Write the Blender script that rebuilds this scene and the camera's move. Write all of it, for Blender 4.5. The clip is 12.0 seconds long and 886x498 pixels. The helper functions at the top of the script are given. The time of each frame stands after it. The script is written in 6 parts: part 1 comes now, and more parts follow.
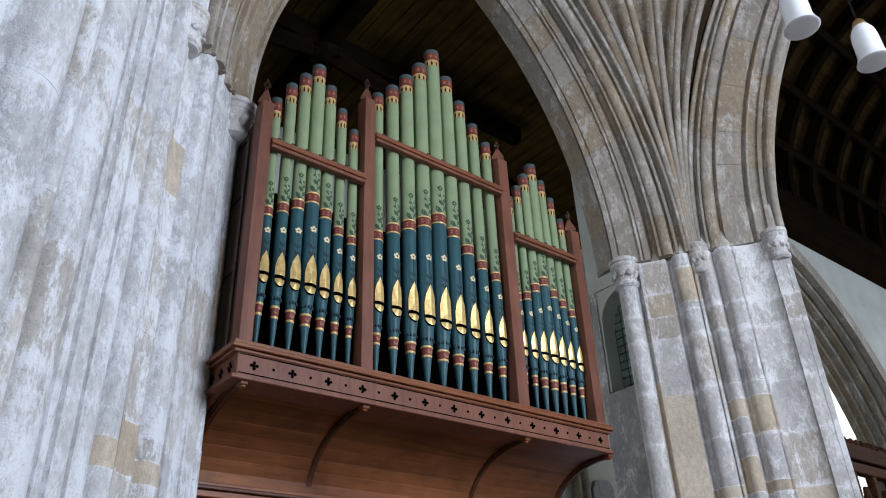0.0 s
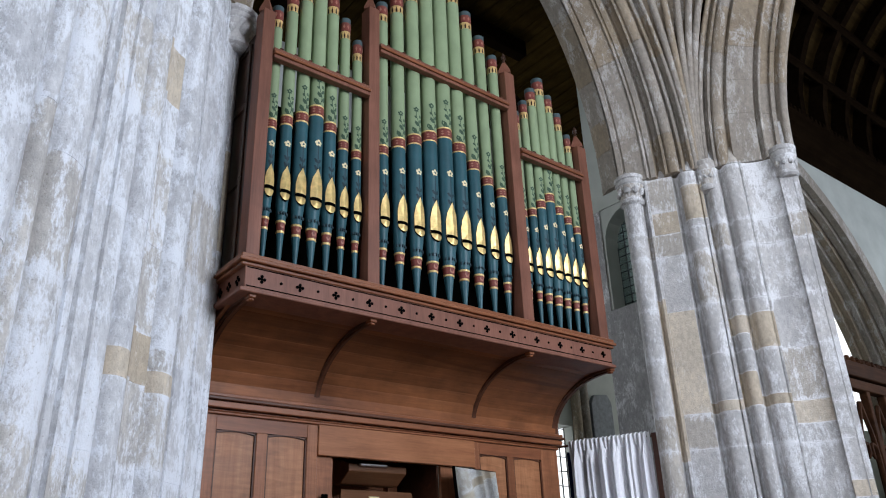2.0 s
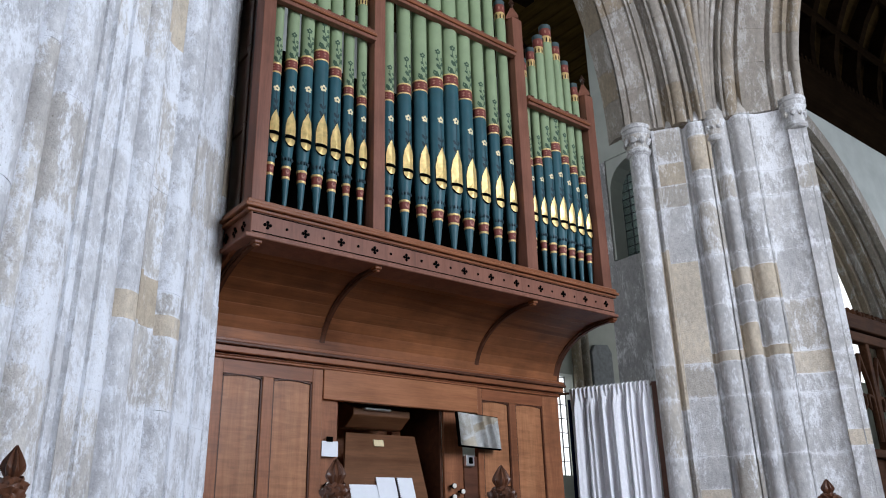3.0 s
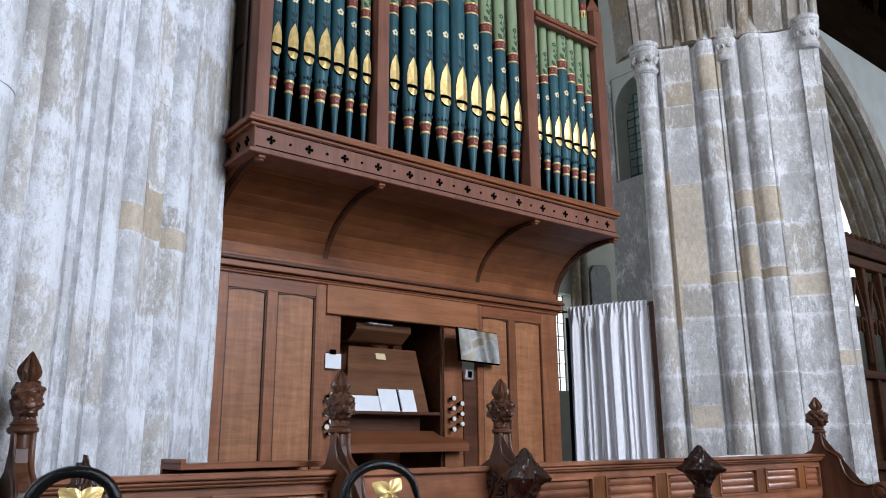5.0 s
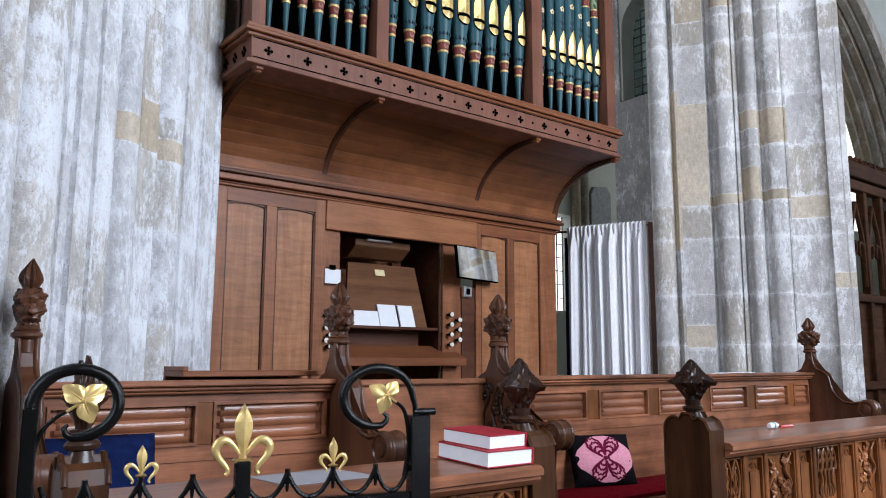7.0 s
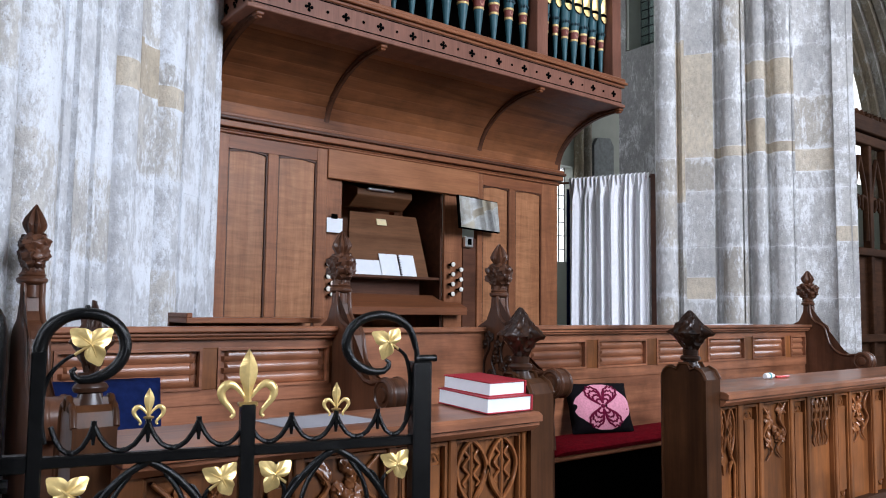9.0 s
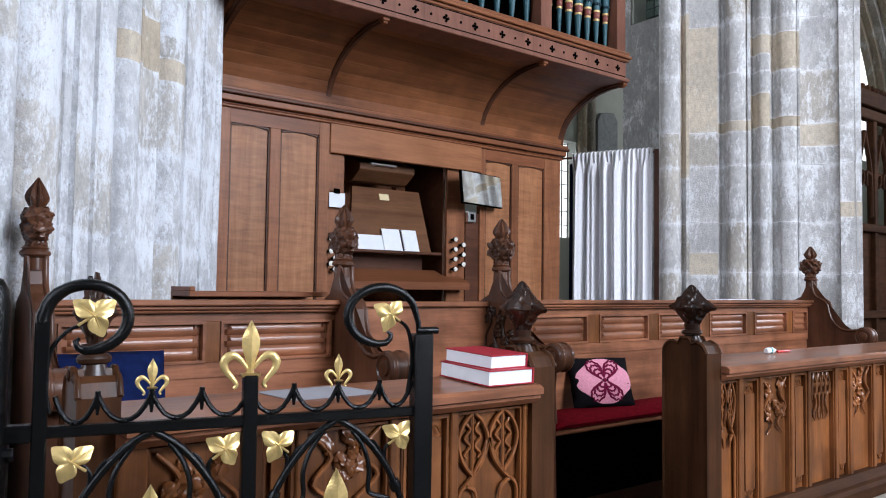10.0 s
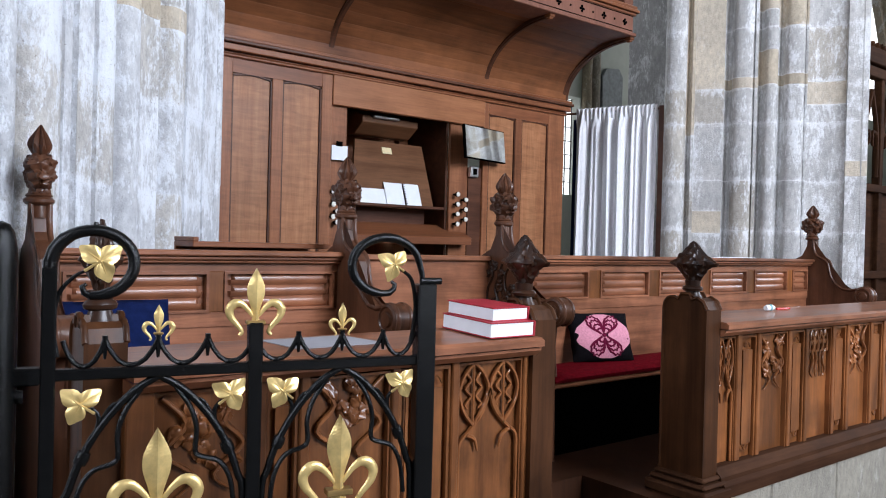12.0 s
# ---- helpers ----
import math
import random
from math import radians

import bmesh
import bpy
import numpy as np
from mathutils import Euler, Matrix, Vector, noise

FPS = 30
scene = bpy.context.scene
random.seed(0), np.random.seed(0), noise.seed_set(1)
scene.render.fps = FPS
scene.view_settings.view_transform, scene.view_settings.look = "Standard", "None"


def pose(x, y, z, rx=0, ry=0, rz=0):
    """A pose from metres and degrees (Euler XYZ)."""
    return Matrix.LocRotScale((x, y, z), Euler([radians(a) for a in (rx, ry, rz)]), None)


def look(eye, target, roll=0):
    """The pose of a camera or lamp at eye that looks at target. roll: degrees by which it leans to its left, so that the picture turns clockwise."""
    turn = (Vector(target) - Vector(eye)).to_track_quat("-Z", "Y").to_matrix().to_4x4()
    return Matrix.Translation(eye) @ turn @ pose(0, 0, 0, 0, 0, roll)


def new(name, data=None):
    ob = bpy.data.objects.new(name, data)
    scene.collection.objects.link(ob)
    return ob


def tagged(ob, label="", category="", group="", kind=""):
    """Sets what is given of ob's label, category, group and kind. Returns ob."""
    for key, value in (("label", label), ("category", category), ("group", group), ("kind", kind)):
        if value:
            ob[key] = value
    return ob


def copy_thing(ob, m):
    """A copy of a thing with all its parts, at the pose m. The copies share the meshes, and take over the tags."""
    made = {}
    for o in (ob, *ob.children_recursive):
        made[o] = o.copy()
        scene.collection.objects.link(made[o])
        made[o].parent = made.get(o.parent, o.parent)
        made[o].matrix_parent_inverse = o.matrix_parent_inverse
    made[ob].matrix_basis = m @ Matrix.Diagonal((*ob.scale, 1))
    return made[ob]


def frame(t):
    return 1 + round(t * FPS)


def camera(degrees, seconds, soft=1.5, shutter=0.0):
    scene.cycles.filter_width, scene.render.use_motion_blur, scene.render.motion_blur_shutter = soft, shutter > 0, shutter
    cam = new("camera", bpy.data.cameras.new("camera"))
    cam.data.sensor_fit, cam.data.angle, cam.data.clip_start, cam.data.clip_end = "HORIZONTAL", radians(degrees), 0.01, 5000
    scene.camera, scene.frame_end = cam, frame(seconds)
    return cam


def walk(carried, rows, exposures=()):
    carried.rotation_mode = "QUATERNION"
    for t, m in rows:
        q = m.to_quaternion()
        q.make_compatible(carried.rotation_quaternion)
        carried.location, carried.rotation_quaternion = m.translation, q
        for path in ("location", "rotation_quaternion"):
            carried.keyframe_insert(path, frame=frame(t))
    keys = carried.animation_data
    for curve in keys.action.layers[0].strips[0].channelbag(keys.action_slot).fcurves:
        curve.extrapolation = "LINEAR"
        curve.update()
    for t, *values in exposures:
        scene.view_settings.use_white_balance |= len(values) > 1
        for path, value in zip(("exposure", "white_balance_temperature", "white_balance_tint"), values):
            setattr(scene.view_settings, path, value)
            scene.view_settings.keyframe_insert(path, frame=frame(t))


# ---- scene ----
PATH = [
    (0, (0.221, 0.42, 1.614), (1.317, 1.765, 2.608), -2.4),
    (0.5, (0.213, 0.434, 1.612), (1.319, 1.797, 2.571), -2.3),
    (1, (0.215, 0.444, 1.609), (1.333, 1.827, 2.525), -2.3),
    (1.5, (0.215, 0.465, 1.606), (1.349, 1.868, 2.469), -2.2),
    (2, (0.214, 0.491, 1.6), (1.364, 1.914, 2.41), -2.1),
    (2.5, (0.21, 0.505, 1.587), (1.371, 1.95, 2.338), -1.7),
    (3, (0.201, 0.505, 1.584), (1.373, 1.972, 2.274), -1.4),
    (5, (0.173, 0.502, 1.572), (1.381, 2.02, 2.06), -0.5),
    (5.5, (0.178, 0.503, 1.56), (1.393, 2.031, 1.996), -0.3),
    (6, (0.181, 0.507, 1.551), (1.403, 2.042, 1.936), -0.2),
    (6.5, (0.184, 0.509, 1.543), (1.412, 2.053, 1.874), -0.0),
    (8.5, (0.177, 0.501, 1.537), (1.416, 2.058, 1.734), 0.6),
    (9, (0.176, 0.503, 1.535), (1.415, 2.065, 1.695), 0.7),
    (9.5, (0.178, 0.501, 1.53), (1.414, 2.068, 1.657), 0.8),
    (10, (0.179, 0.502, 1.526), (1.415, 2.071, 1.624), 0.8),
    (10.5, (0.178, 0.504, 1.52), (1.413, 2.076, 1.584), 1.1),
    (11, (0.176, 0.507, 1.516), (1.41, 2.08, 1.551), 1.2),
    (11.5, (0.173, 0.506, 1.513), (1.408, 2.079, 1.524), 1.3),
    (12, (0.171, 0.504, 1.513), (1.408, 2.075, 1.497), 1.5),
]
cam = camera(60.0, 12.0, 1.05)
walk(cam, [(t, look(eye, target, roll)) for t, eye, target, roll in PATH], [(0, -0.14), (2.5, -0.02), (5, 0.05), (6.5, 0.12), (9, 0.22), (12, 0.32)])

# ---------------------------------------------------------------- light
world = bpy.data.worlds.new("world")
scene.world = world
world.use_nodes = True
wn = world.node_tree.nodes
sky = wn.new("ShaderNodeTexSky")
sky.sky_type, sky.sun_disc = "NISHITA", False
sky.sun_elevation, sky.sun_rotation = radians(38), radians(215)
world.node_tree.links.new(sky.outputs[0], wn["Background"].inputs[0])
wn["Background"].inputs[1].default_value = 0.12


def lamp(name, eye, target, power, w, h, colour=(1, 1, 1)):
    """Daylight in a window's opening."""
    data = bpy.data.lights.new(name, "AREA")
    data.shape, data.size, data.size_y, data.energy, data.color = "RECTANGLE", w, h, power, colour
    ob = new(name, data)
    ob.matrix_world = look(eye, target)
    return ob


SUN = bpy.data.lights.new("sun", "SUN")
SUN.energy, SUN.angle, SUN.color = 1.0, radians(12), (1, 0.97, 0.93)
new("sun", SUN).matrix_world = look((-6, -8, 9), (0, 0, 0))
lamp("daylight_south", (5.2, -5.95, 5.6), (3.6, 4, 2.2), 1370, 4.4, 4.4, (0.785, 0.855, 1.0))
lamp("daylight_west", (-6.95, -0.5, 5.9), (2.0, 3.5, 2.6), 495, 2.8, 4.4, (0.785, 0.855, 1.0))
lamp("daylight_east", (15.9, 0.3, 4.8), (6.5, 3.2, 2.2), 430, 2.9, 4.4, (0.785, 0.855, 1.0))
lamp("daylight_transept", (5.6, 9.55, 5.4), (7.4, 5.8, 4.4), 78, 1.9, 2.5, (0.90, 0.95, 1.0))
scene.view_settings.exposure = 0.0


# ---------------------------------------------------------------- mesh helpers
def box(bm, x0, x1, y0, y1, z0, z1):
    v = [bm.verts.new(p) for p in ((x0, y0, z0), (x1, y0, z0), (x1, y1, z0), (x0, y1, z0), (x0, y0, z1), (x1, y0, z1), (x1, y1, z1), (x0, y1, z1))]
    return [bm.faces.new([v[i] for i in f]) for f in ((3, 2, 1, 0), (4, 5, 6, 7), (0, 1, 5, 4), (1, 2, 6, 5), (2, 3, 7, 6), (3, 0, 4, 7))]


def loft(bm, rings, closed=True, caps=True):
    """Joins rings of points, each with as many points."""
    rows = [[bm.verts.new(p) for p in ring] for ring in rings]
    n = len(rows[0])
    for a, b in zip(rows, rows[1:]):
        for i in range(n if closed else n - 1):
            j = (i + 1) % n
            bm.faces.new((a[i], a[j], b[j], b[i]))
    if caps and closed:
        bm.faces.new(rows[0][::-1])
        bm.faces.new(rows[-1])
    return rows


def prism(bm, pts, axis, a, b):
    """A polygon drawn in the other two axes, drawn out along axis from a to b."""
    def at(p, q):
        return {"x": (q, p[0], p[1]), "y": (p[0], q, p[1]), "z": (p[0], p[1], q)}[axis]
    loft(bm, [[at(p, a) for p in pts], [at(p, b) for p in pts]])


def lathe(bm, prof, x=0, y=0, z=0, n=20, sx=1.0, sy=1.0):
    loft(bm, [[(x + r * sx * math.cos(2 * math.pi * i / n), y + r * sy * math.sin(2 * math.pi * i / n), z + h) for i in range(n)] for r, h in prof])


def tube(bm, pts, r, n=8, flat=1.0):
    """A bar along a line; r is one radius or one for each point."""
    pts = [Vector(p) for p in pts]
    rs = r if isinstance(r, (list, tuple)) else [r] * len(pts)
    rings, side = [], None
    for i, p in enumerate(pts):
        d = (pts[min(i + 1, len(pts) - 1)] - pts[max(i - 1, 0)]).normalized()
        if side is None:
            side = d.cross(Vector((0, 1, 0)))
            side = side.normalized() if side.length > 0.1 else Vector((1, 0, 0))
        side = (side - d * side.dot(d)).normalized()
        up = d.cross(side)
        rings.append([p + rs[i] * (side * math.cos(2 * math.pi * k / n) + up * flat * math.sin(2 * math.pi * k / n)) for k in range(n)])
    loft(bm, rings)


def strip(bm, pts, w, y0, y1):
    """A flat bar of width w that follows a line of (x, z), from y0 to y1."""
    rings = []
    for i, p in enumerate(pts):
        a, b = pts[max(i - 1, 0)], pts[min(i + 1, len(pts) - 1)]
        d = Vector((b[0] - a[0], b[1] - a[1])).normalized()
        nx, nz = -d.y * w / 2, d.x * w / 2
        rings.append([(p[0] + nx, y0, p[1] + nz), (p[0] - nx, y0, p[1] - nz), (p[0] - nx, y1, p[1] - nz), (p[0] + nx, y1, p[1] + nz)])
    loft(bm, rings)


def arc(cx, cz, r, a0, a1, n=12):
    return [(cx + r * math.cos(radians(a0 + (a1 - a0) * i / n)), cz + r * math.sin(radians(a0 + (a1 - a0) * i / n))) for i in range(n + 1)]


def finish(bm, bevel=0.0, smooth=None, rough=0.0):
    if rough:
        for v in bm.verts:
            v.co += noise.noise_vector(v.co * 9) * rough
    bmesh.ops.recalc_face_normals(bm, faces=bm.faces)
    if bevel:
        bmesh.ops.bevel(bm, geom=list(bm.edges), offset=bevel, segments=1, affect="EDGES", clamp_overlap=True)
    if smooth is not None:
        for e in bm.edges:
            e.smooth = not (len(e.link_faces) == 2 and e.calc_face_angle(0) > radians(smooth))
        for f in bm.faces:
            f.smooth = True


def part(name, bm, material, parent, label="", bevel=0.0, smooth=None, rough=0.0):
    """ONE mesh under a thing or a part; the mesh is in the thing's own coordinates."""
    finish(bm, bevel, smooth, rough)
    me = bpy.data.meshes.new(name)
    bm.to_mesh(me)
    bm.free()
    me.materials.append(material)
    ob = new(name, me)
    ob.parent = parent
    if label:
        ob["label"] = label
    if name in SMALL:
        ob["kind"] = "stuff"
    return ob


SMALL = {"band_pattern", "collar_pattern", "rail_notches", "foot_studs", "cresting", "pipe_stay", "incised_line", "spiral_binding", "tracery", "foliage"}


def thing(name, at, label, category, group="", kind=""):
    ob = new(name)
    ob.empty_display_size = 0.1
    ob.location = at
    return tagged(ob, label, category, group, kind)


def solid(name, bm, material, label, category, kind="", group="", bevel=0.0, smooth=None, rough=0.0):
    ob = part(name, bm, material, None, "", bevel, smooth, rough)
    return tagged(ob, label, category, group, kind)


def B():
    return bmesh.new()


# ---------------------------------------------------------------- materials
def ramp(nt, fac, stops):
    r = nt.nodes.new("ShaderNodeValToRGB")
    el = r.color_ramp.elements
    while len(el) < len(stops):
        el.new(0.5)
    for e, (p, c) in zip(el, stops):
        e.position, e.color = p, (*c, 1) if len(c) == 3 else c
    nt.links.new(fac, r.inputs[0])
    return r.outputs[0]


def tex(nt, kind, coords, scale, detail=6.0, stretch=(1, 1, 1), rough=0.6, distortion=0.0):
    m = nt.nodes.new("ShaderNodeMapping")
    m.inputs["Scale"].default_value = stretch
    nt.links.new(coords, m.inputs[0])
    t = nt.nodes.new(kind)
    t.inputs["Scale"].default_value = scale
    if "Detail" in t.inputs:
        t.inputs["Detail"].default_value = detail
    if kind == "ShaderNodeTexNoise":
        t.inputs["Roughness"].default_value = rough
        t.inputs["Distortion"].default_value = distortion
    nt.links.new(m.outputs[0], t.inputs["Vector"])
    return t.outputs[0]


def mix(nt, a, b, fac, blend="MIX"):
    m = nt.nodes.new("ShaderNodeMix")
    m.data_type, m.blend_type = "RGBA", blend
    for sock, v in ((m.inputs[0], fac), (m.inputs[6], a), (m.inputs[7], b)):
        if isinstance(v, (int, float)):
            sock.default_value = v
        elif isinstance(v, tuple):
            sock.default_value = (*v, 1)
        else:
            nt.links.new(v, sock)
    return m.outputs[2]


def base(name, rough=0.6, metal=0.0):
    m = bpy.data.materials.new(name)
    m.use_nodes = True
    nt = m.node_tree
    p = nt.nodes["Principled BSDF"]
    p.inputs["Roughness"].default_value, p.inputs["Metallic"].default_value = rough, metal
    g = nt.nodes.new("ShaderNodeNewGeometry").outputs["Position"]
    return m, nt, p, g


def bump(nt, p, height, strength, dist):
    b = nt.nodes.new("ShaderNodeBump")
    b.inputs["Strength"].default_value, b.inputs["Distance"].default_value = strength, dist
    nt.links.new(height, b.inputs["Height"])
    nt.links.new(b.outputs[0], p.inputs["Normal"])


def plain(name, col, rough=0.5, metal=0.0, var=0.25, scale=14.0, relief=0.15, spec=0.3):
    m, nt, p, g = base(name, rough, metal)
    p.inputs["Specular IOR Level"].default_value = spec
    n = tex(nt, "ShaderNodeTexNoise", g, scale)
    lo, hi = tuple(c * (1 - var) for c in col), tuple(min(1, c * (1 + var)) for c in col)
    nt.links.new(ramp(nt, n, [(0.3, lo), (0.7, hi)]), p.inputs["Base Color"])
    if relief:
        bump(nt, p, tex(nt, "ShaderNodeTexNoise", g, scale * 6), relief, 0.004)
    return m


def wood(name, dark, light, rough=0.45, along="z", scale=1.0, wear=0.3, piece=0.25, spec=0.2, coat=0.0, figure=0.0):
    m, nt, p, g = base(name, rough)
    st = {"x": (0.07, 1, 1), "y": (1, 0.07, 1), "z": (1, 1, 0.07)}[along]
    fine = tex(nt, "ShaderNodeTexNoise", g, 95 * scale, 5, st, 0.65)
    wide = tex(nt, "ShaderNodeTexNoise", g, 9 * scale, 4, st, 0.55, 1.2)
    col = ramp(nt, wide, [(0.28, dark), (0.72, light)])
    streak = ramp(nt, fine, [(0.32, (0.45, 0.42, 0.40)), (0.62, (1, 1, 1))])
    col = mix(nt, col, streak, 0.38, "MULTIPLY")
    if figure:
        # ripple figure across the grain
        rip = tex(nt, "ShaderNodeTexNoise", g, 5.0, 5, (0.9, 0.9, 5.5), 0.6, 0.8)
        col = mix(nt, col, ramp(nt, rip, [(0.36, (1 - figure,) * 3), (0.62, (1.06, 1.06, 1.06))]), 1.0, "MULTIPLY")
    info = nt.nodes.new("ShaderNodeObjectInfo").outputs["Random"]
    tint = ramp(nt, info, [(0.0, (1 - piece,) * 3), (1.0, (1 + piece * 0.6, 1 + piece * 0.5, 1 + piece * 0.45))])
    col = mix(nt, col, tint, 1.0, "MULTIPLY")
    blot = tex(nt, "ShaderNodeTexNoise", g, 3.2, 5)
    col = mix(nt, col, ramp(nt, blot, [(0.35, (1 - wear,) * 3), (0.6, (1, 1, 1))]), 1.0, "MULTIPLY")
    nt.links.new(col, p.inputs["Base Color"])
    gl = nt.nodes.new("ShaderNodeMapRange")
    gl.inputs[3].default_value, gl.inputs[4].default_value = rough - 0.1, rough + 0.15
    nt.links.new(blot, gl.inputs[0])
    nt.links.new(gl.outputs[0], p.inputs["Roughness"])
    p.inputs["Specular IOR Level"].default_value = spec
    bump(nt, p, fine, 0.18, 0.002)
    p.inputs["Coat Weight"].default_value = coat
    p.inputs["Coat Roughness"].default_value = 0.16
    return m


def stone(name, grey, white, warm, share=0.2, patch=0.5, joint=0.0):
    """Limewashed ashlar: grey stone, some warm blocks, ragged white remains."""
    m, nt, p, g = base(name, 0.85)
    mid = tex(nt, "ShaderNodeTexNoise", g, 2.1, 8, (1, 1, 1), 0.62)
    fine = tex(nt, "ShaderNodeTexNoise", g, 26, 8, (1, 1, 0.6), 0.7)
    info = nt.nodes.new("ShaderNodeObjectInfo").outputs["Random"]
    body = ramp(nt, info, [(0.0, grey), (1 - share - 0.03, tuple(c * 1.12 for c in grey)), (1 - share, warm), (1.0, tuple(c * 0.85 for c in warm))])
    body = mix(nt, body, ramp(nt, fine, [(0.3, (0.70, 0.70, 0.72)), (0.7, (1.14, 1.14, 1.14))]), 1.0, "MULTIPLY")
    body = mix(nt, body, ramp(nt, mid, [(0.3, (0.83, 0.83, 0.84)), (0.65, (1.08, 1.07, 1.06))]), 1.0, "MULTIPLY")
    mask = tex(nt, "ShaderNodeTexNoise", g, 5.5, 14, (1, 1, 0.42), 0.78, 0.35)
    crumbs = tex(nt, "ShaderNodeTexNoise", g, 55, 8, (1, 1, 0.42), 0.8)
    both = mix(nt, mask, crumbs, 0.34)
    if joint:
        # limewash and mortar cling to the bed joints of each block
        sep = nt.nodes.new("ShaderNodeSeparateXYZ")
        nt.links.new(nt.nodes.new("ShaderNodeTexCoord").outputs["Generated"], sep.inputs[0])
        near = ramp(nt, sep.outputs["Z"], [(0.0, (joint,) * 3), (0.025, (joint * 0.7,) * 3), (0.10, (0, 0, 0)), (0.90, (0, 0, 0)), (0.975, (joint * 0.7,) * 3), (1.0, (joint,) * 3)])
        both = mix(nt, both, near, 1.0, "ADD")
    col = mix(nt, body, white, ramp(nt, both, [(patch - 0.025, (0, 0, 0)), (patch + 0.012, (0.6, 0.6, 0.6)), (patch + 0.05, (0.95, 0.95, 0.95))]))
    pits = tex(nt, "ShaderNodeTexNoise", g, 75, 3)
    col = mix(nt, col, ramp(nt, pits, [(0.27, (0.55, 0.53, 0.5)), (0.36, (1, 1, 1))]), 1.0, "MULTIPLY")
    nt.links.new(col, p.inputs["Base Color"])
    bump(nt, p, mix(nt, both, pits, 0.4), 0.9, 0.016)
    return m


M_STONE = stone("limewashed_stone", (0.53, 0.535, 0.543), (0.75, 0.772, 0.81), (0.56, 0.535, 0.495), 0.22, 0.515, 0.05)
M_STONE_R = stone("bare_stone", (0.46, 0.448, 0.43), (0.72, 0.72, 0.725), (0.49, 0.45, 0.39), 0.14, 0.53, 0.06)
M_ARCH = stone("arch_stone", (0.30, 0.265, 0.22), (0.50, 0.47, 0.435), (0.33, 0.265, 0.185), 0.3, 0.54)
M_MORTAR = plain("mortar", (0.70, 0.69, 0.68), 0.9)
M_PLASTER = plain("white_plaster", (0.46, 0.485, 0.45), 0.9, 0, 0.12, 2.0)
M_DAMP = stone("damp_plaster", (0.52, 0.51, 0.53), (0.7, 0.7, 0.72), (0.4, 0.39, 0.39), 0.3, 0.54)
M_FLOOR = stone("paving_stone", (0.10, 0.095, 0.09), (0.17, 0.16, 0.155), (0.13, 0.115, 0.095), 0.3, 0.62)
M_ROOF = wood("brown_roof_boards", (0.042, 0.026, 0.008), (0.088, 0.055, 0.016), 0.8, "y", spec=0.0)
M_BARREL = wood("dark_roof_boards", (0.022, 0.014, 0.006), (0.052, 0.033, 0.012), 0.85, "x", spec=0.0)
M_BEAM = wood("black_roof_beam", (0.008, 0.005, 0.003), (0.018, 0.011, 0.006), 0.8, "x", spec=0.0)
M_CASE = wood("mahogany", (0.22, 0.08, 0.036), (0.355, 0.143, 0.066), 0.38, "z", 1.0, 0.2, 0.1, figure=0.14)
M_CASE_X = wood("mahogany_rail", (0.175, 0.06, 0.027), (0.29, 0.108, 0.048), 0.36, "x", 1.0, 0.18, 0.1)
M_PANEL = wood("mahogany_panel", (0.33, 0.135, 0.06), (0.48, 0.22, 0.105), 0.36, "z", 0.8, 0.18, 0.12, figure=0.22)
M_DESK = wood("brown_desk_board", (0.13, 0.055, 0.024), (0.21, 0.095, 0.045), 0.4, "x", 0.8, 0.2, 0.1)
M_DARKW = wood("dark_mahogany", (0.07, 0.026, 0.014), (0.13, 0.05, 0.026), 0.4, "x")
M_FASCIA = wood("mahogany_fascia", (0.27, 0.10, 0.042), (0.40, 0.165, 0.072), 0.36, "x", 0.8, 0.18, 0.1)
M_COVE = wood("cove_boards", (0.15, 0.052, 0.02), (0.31, 0.118, 0.047), 0.4, "x", 0.7, 0.35, 0.15)
M_POST = wood("red_case_post", (0.165, 0.066, 0.042), (0.245, 0.103, 0.066), 0.45, "z", 1, 0.2, 0.05)
M_OAK = wood("oak_front", (0.115, 0.037, 0.011), (0.37, 0.135, 0.042), 0.34, "z", 1.0, 0.5, 0.34, 0.3, 0.35)
M_OAK_X = wood("oak_rail", (0.19, 0.068, 0.033), (0.48, 0.192, 0.095), 0.36, "x", 1.0, 0.45, 0.2, 0.3, 0.35)
M_OAK_D = wood("dark_carved_oak", (0.022, 0.009, 0.005), (0.062, 0.025, 0.012), 0.34, "z", 1.0, 0.35, 0.15, 0.2, 0.3)
M_OAK_R = wood("red_oak_end", (0.065, 0.024, 0.012), (0.135, 0.054, 0.027), 0.38, "z", 1.0, 0.4, 0.15, 0.2, 0.25)
M_OAK_E = wood("brown_oak_end", (0.036, 0.013, 0.005), (0.105, 0.04, 0.015), 0.42, "z", 1.0, 0.45, 0.15, 0.12, 0.1)
M_DUSTY = wood("dusty_dark_oak", (0.045, 0.019, 0.01), (0.09, 0.04, 0.02), 0.65, "x", 1.0, 0.35, 0.15, 0.03)
M_PLINTH = stone("plinth_stone", (0.27, 0.245, 0.195), (0.38, 0.36, 0.31), (0.30, 0.255, 0.185), 0.3, 0.57)
M_BEIGE = stone("beige_repair_stone", (0.535, 0.465, 0.365), (0.66, 0.61, 0.54), (0.53, 0.45, 0.34), 0.3, 0.57, 0.06)
M_GREEN = plain("sage_green_pipe", (0.235, 0.30, 0.17), 0.5, 0, 0.1, 5)
M_BLUE = plain("deep_teal_pipe", (0.024, 0.083, 0.1), 0.42, 0, 0.18, 6)
M_RED = plain("oxblood_band", (0.17, 0.04, 0.03), 0.5, 0, 0.2, 30)
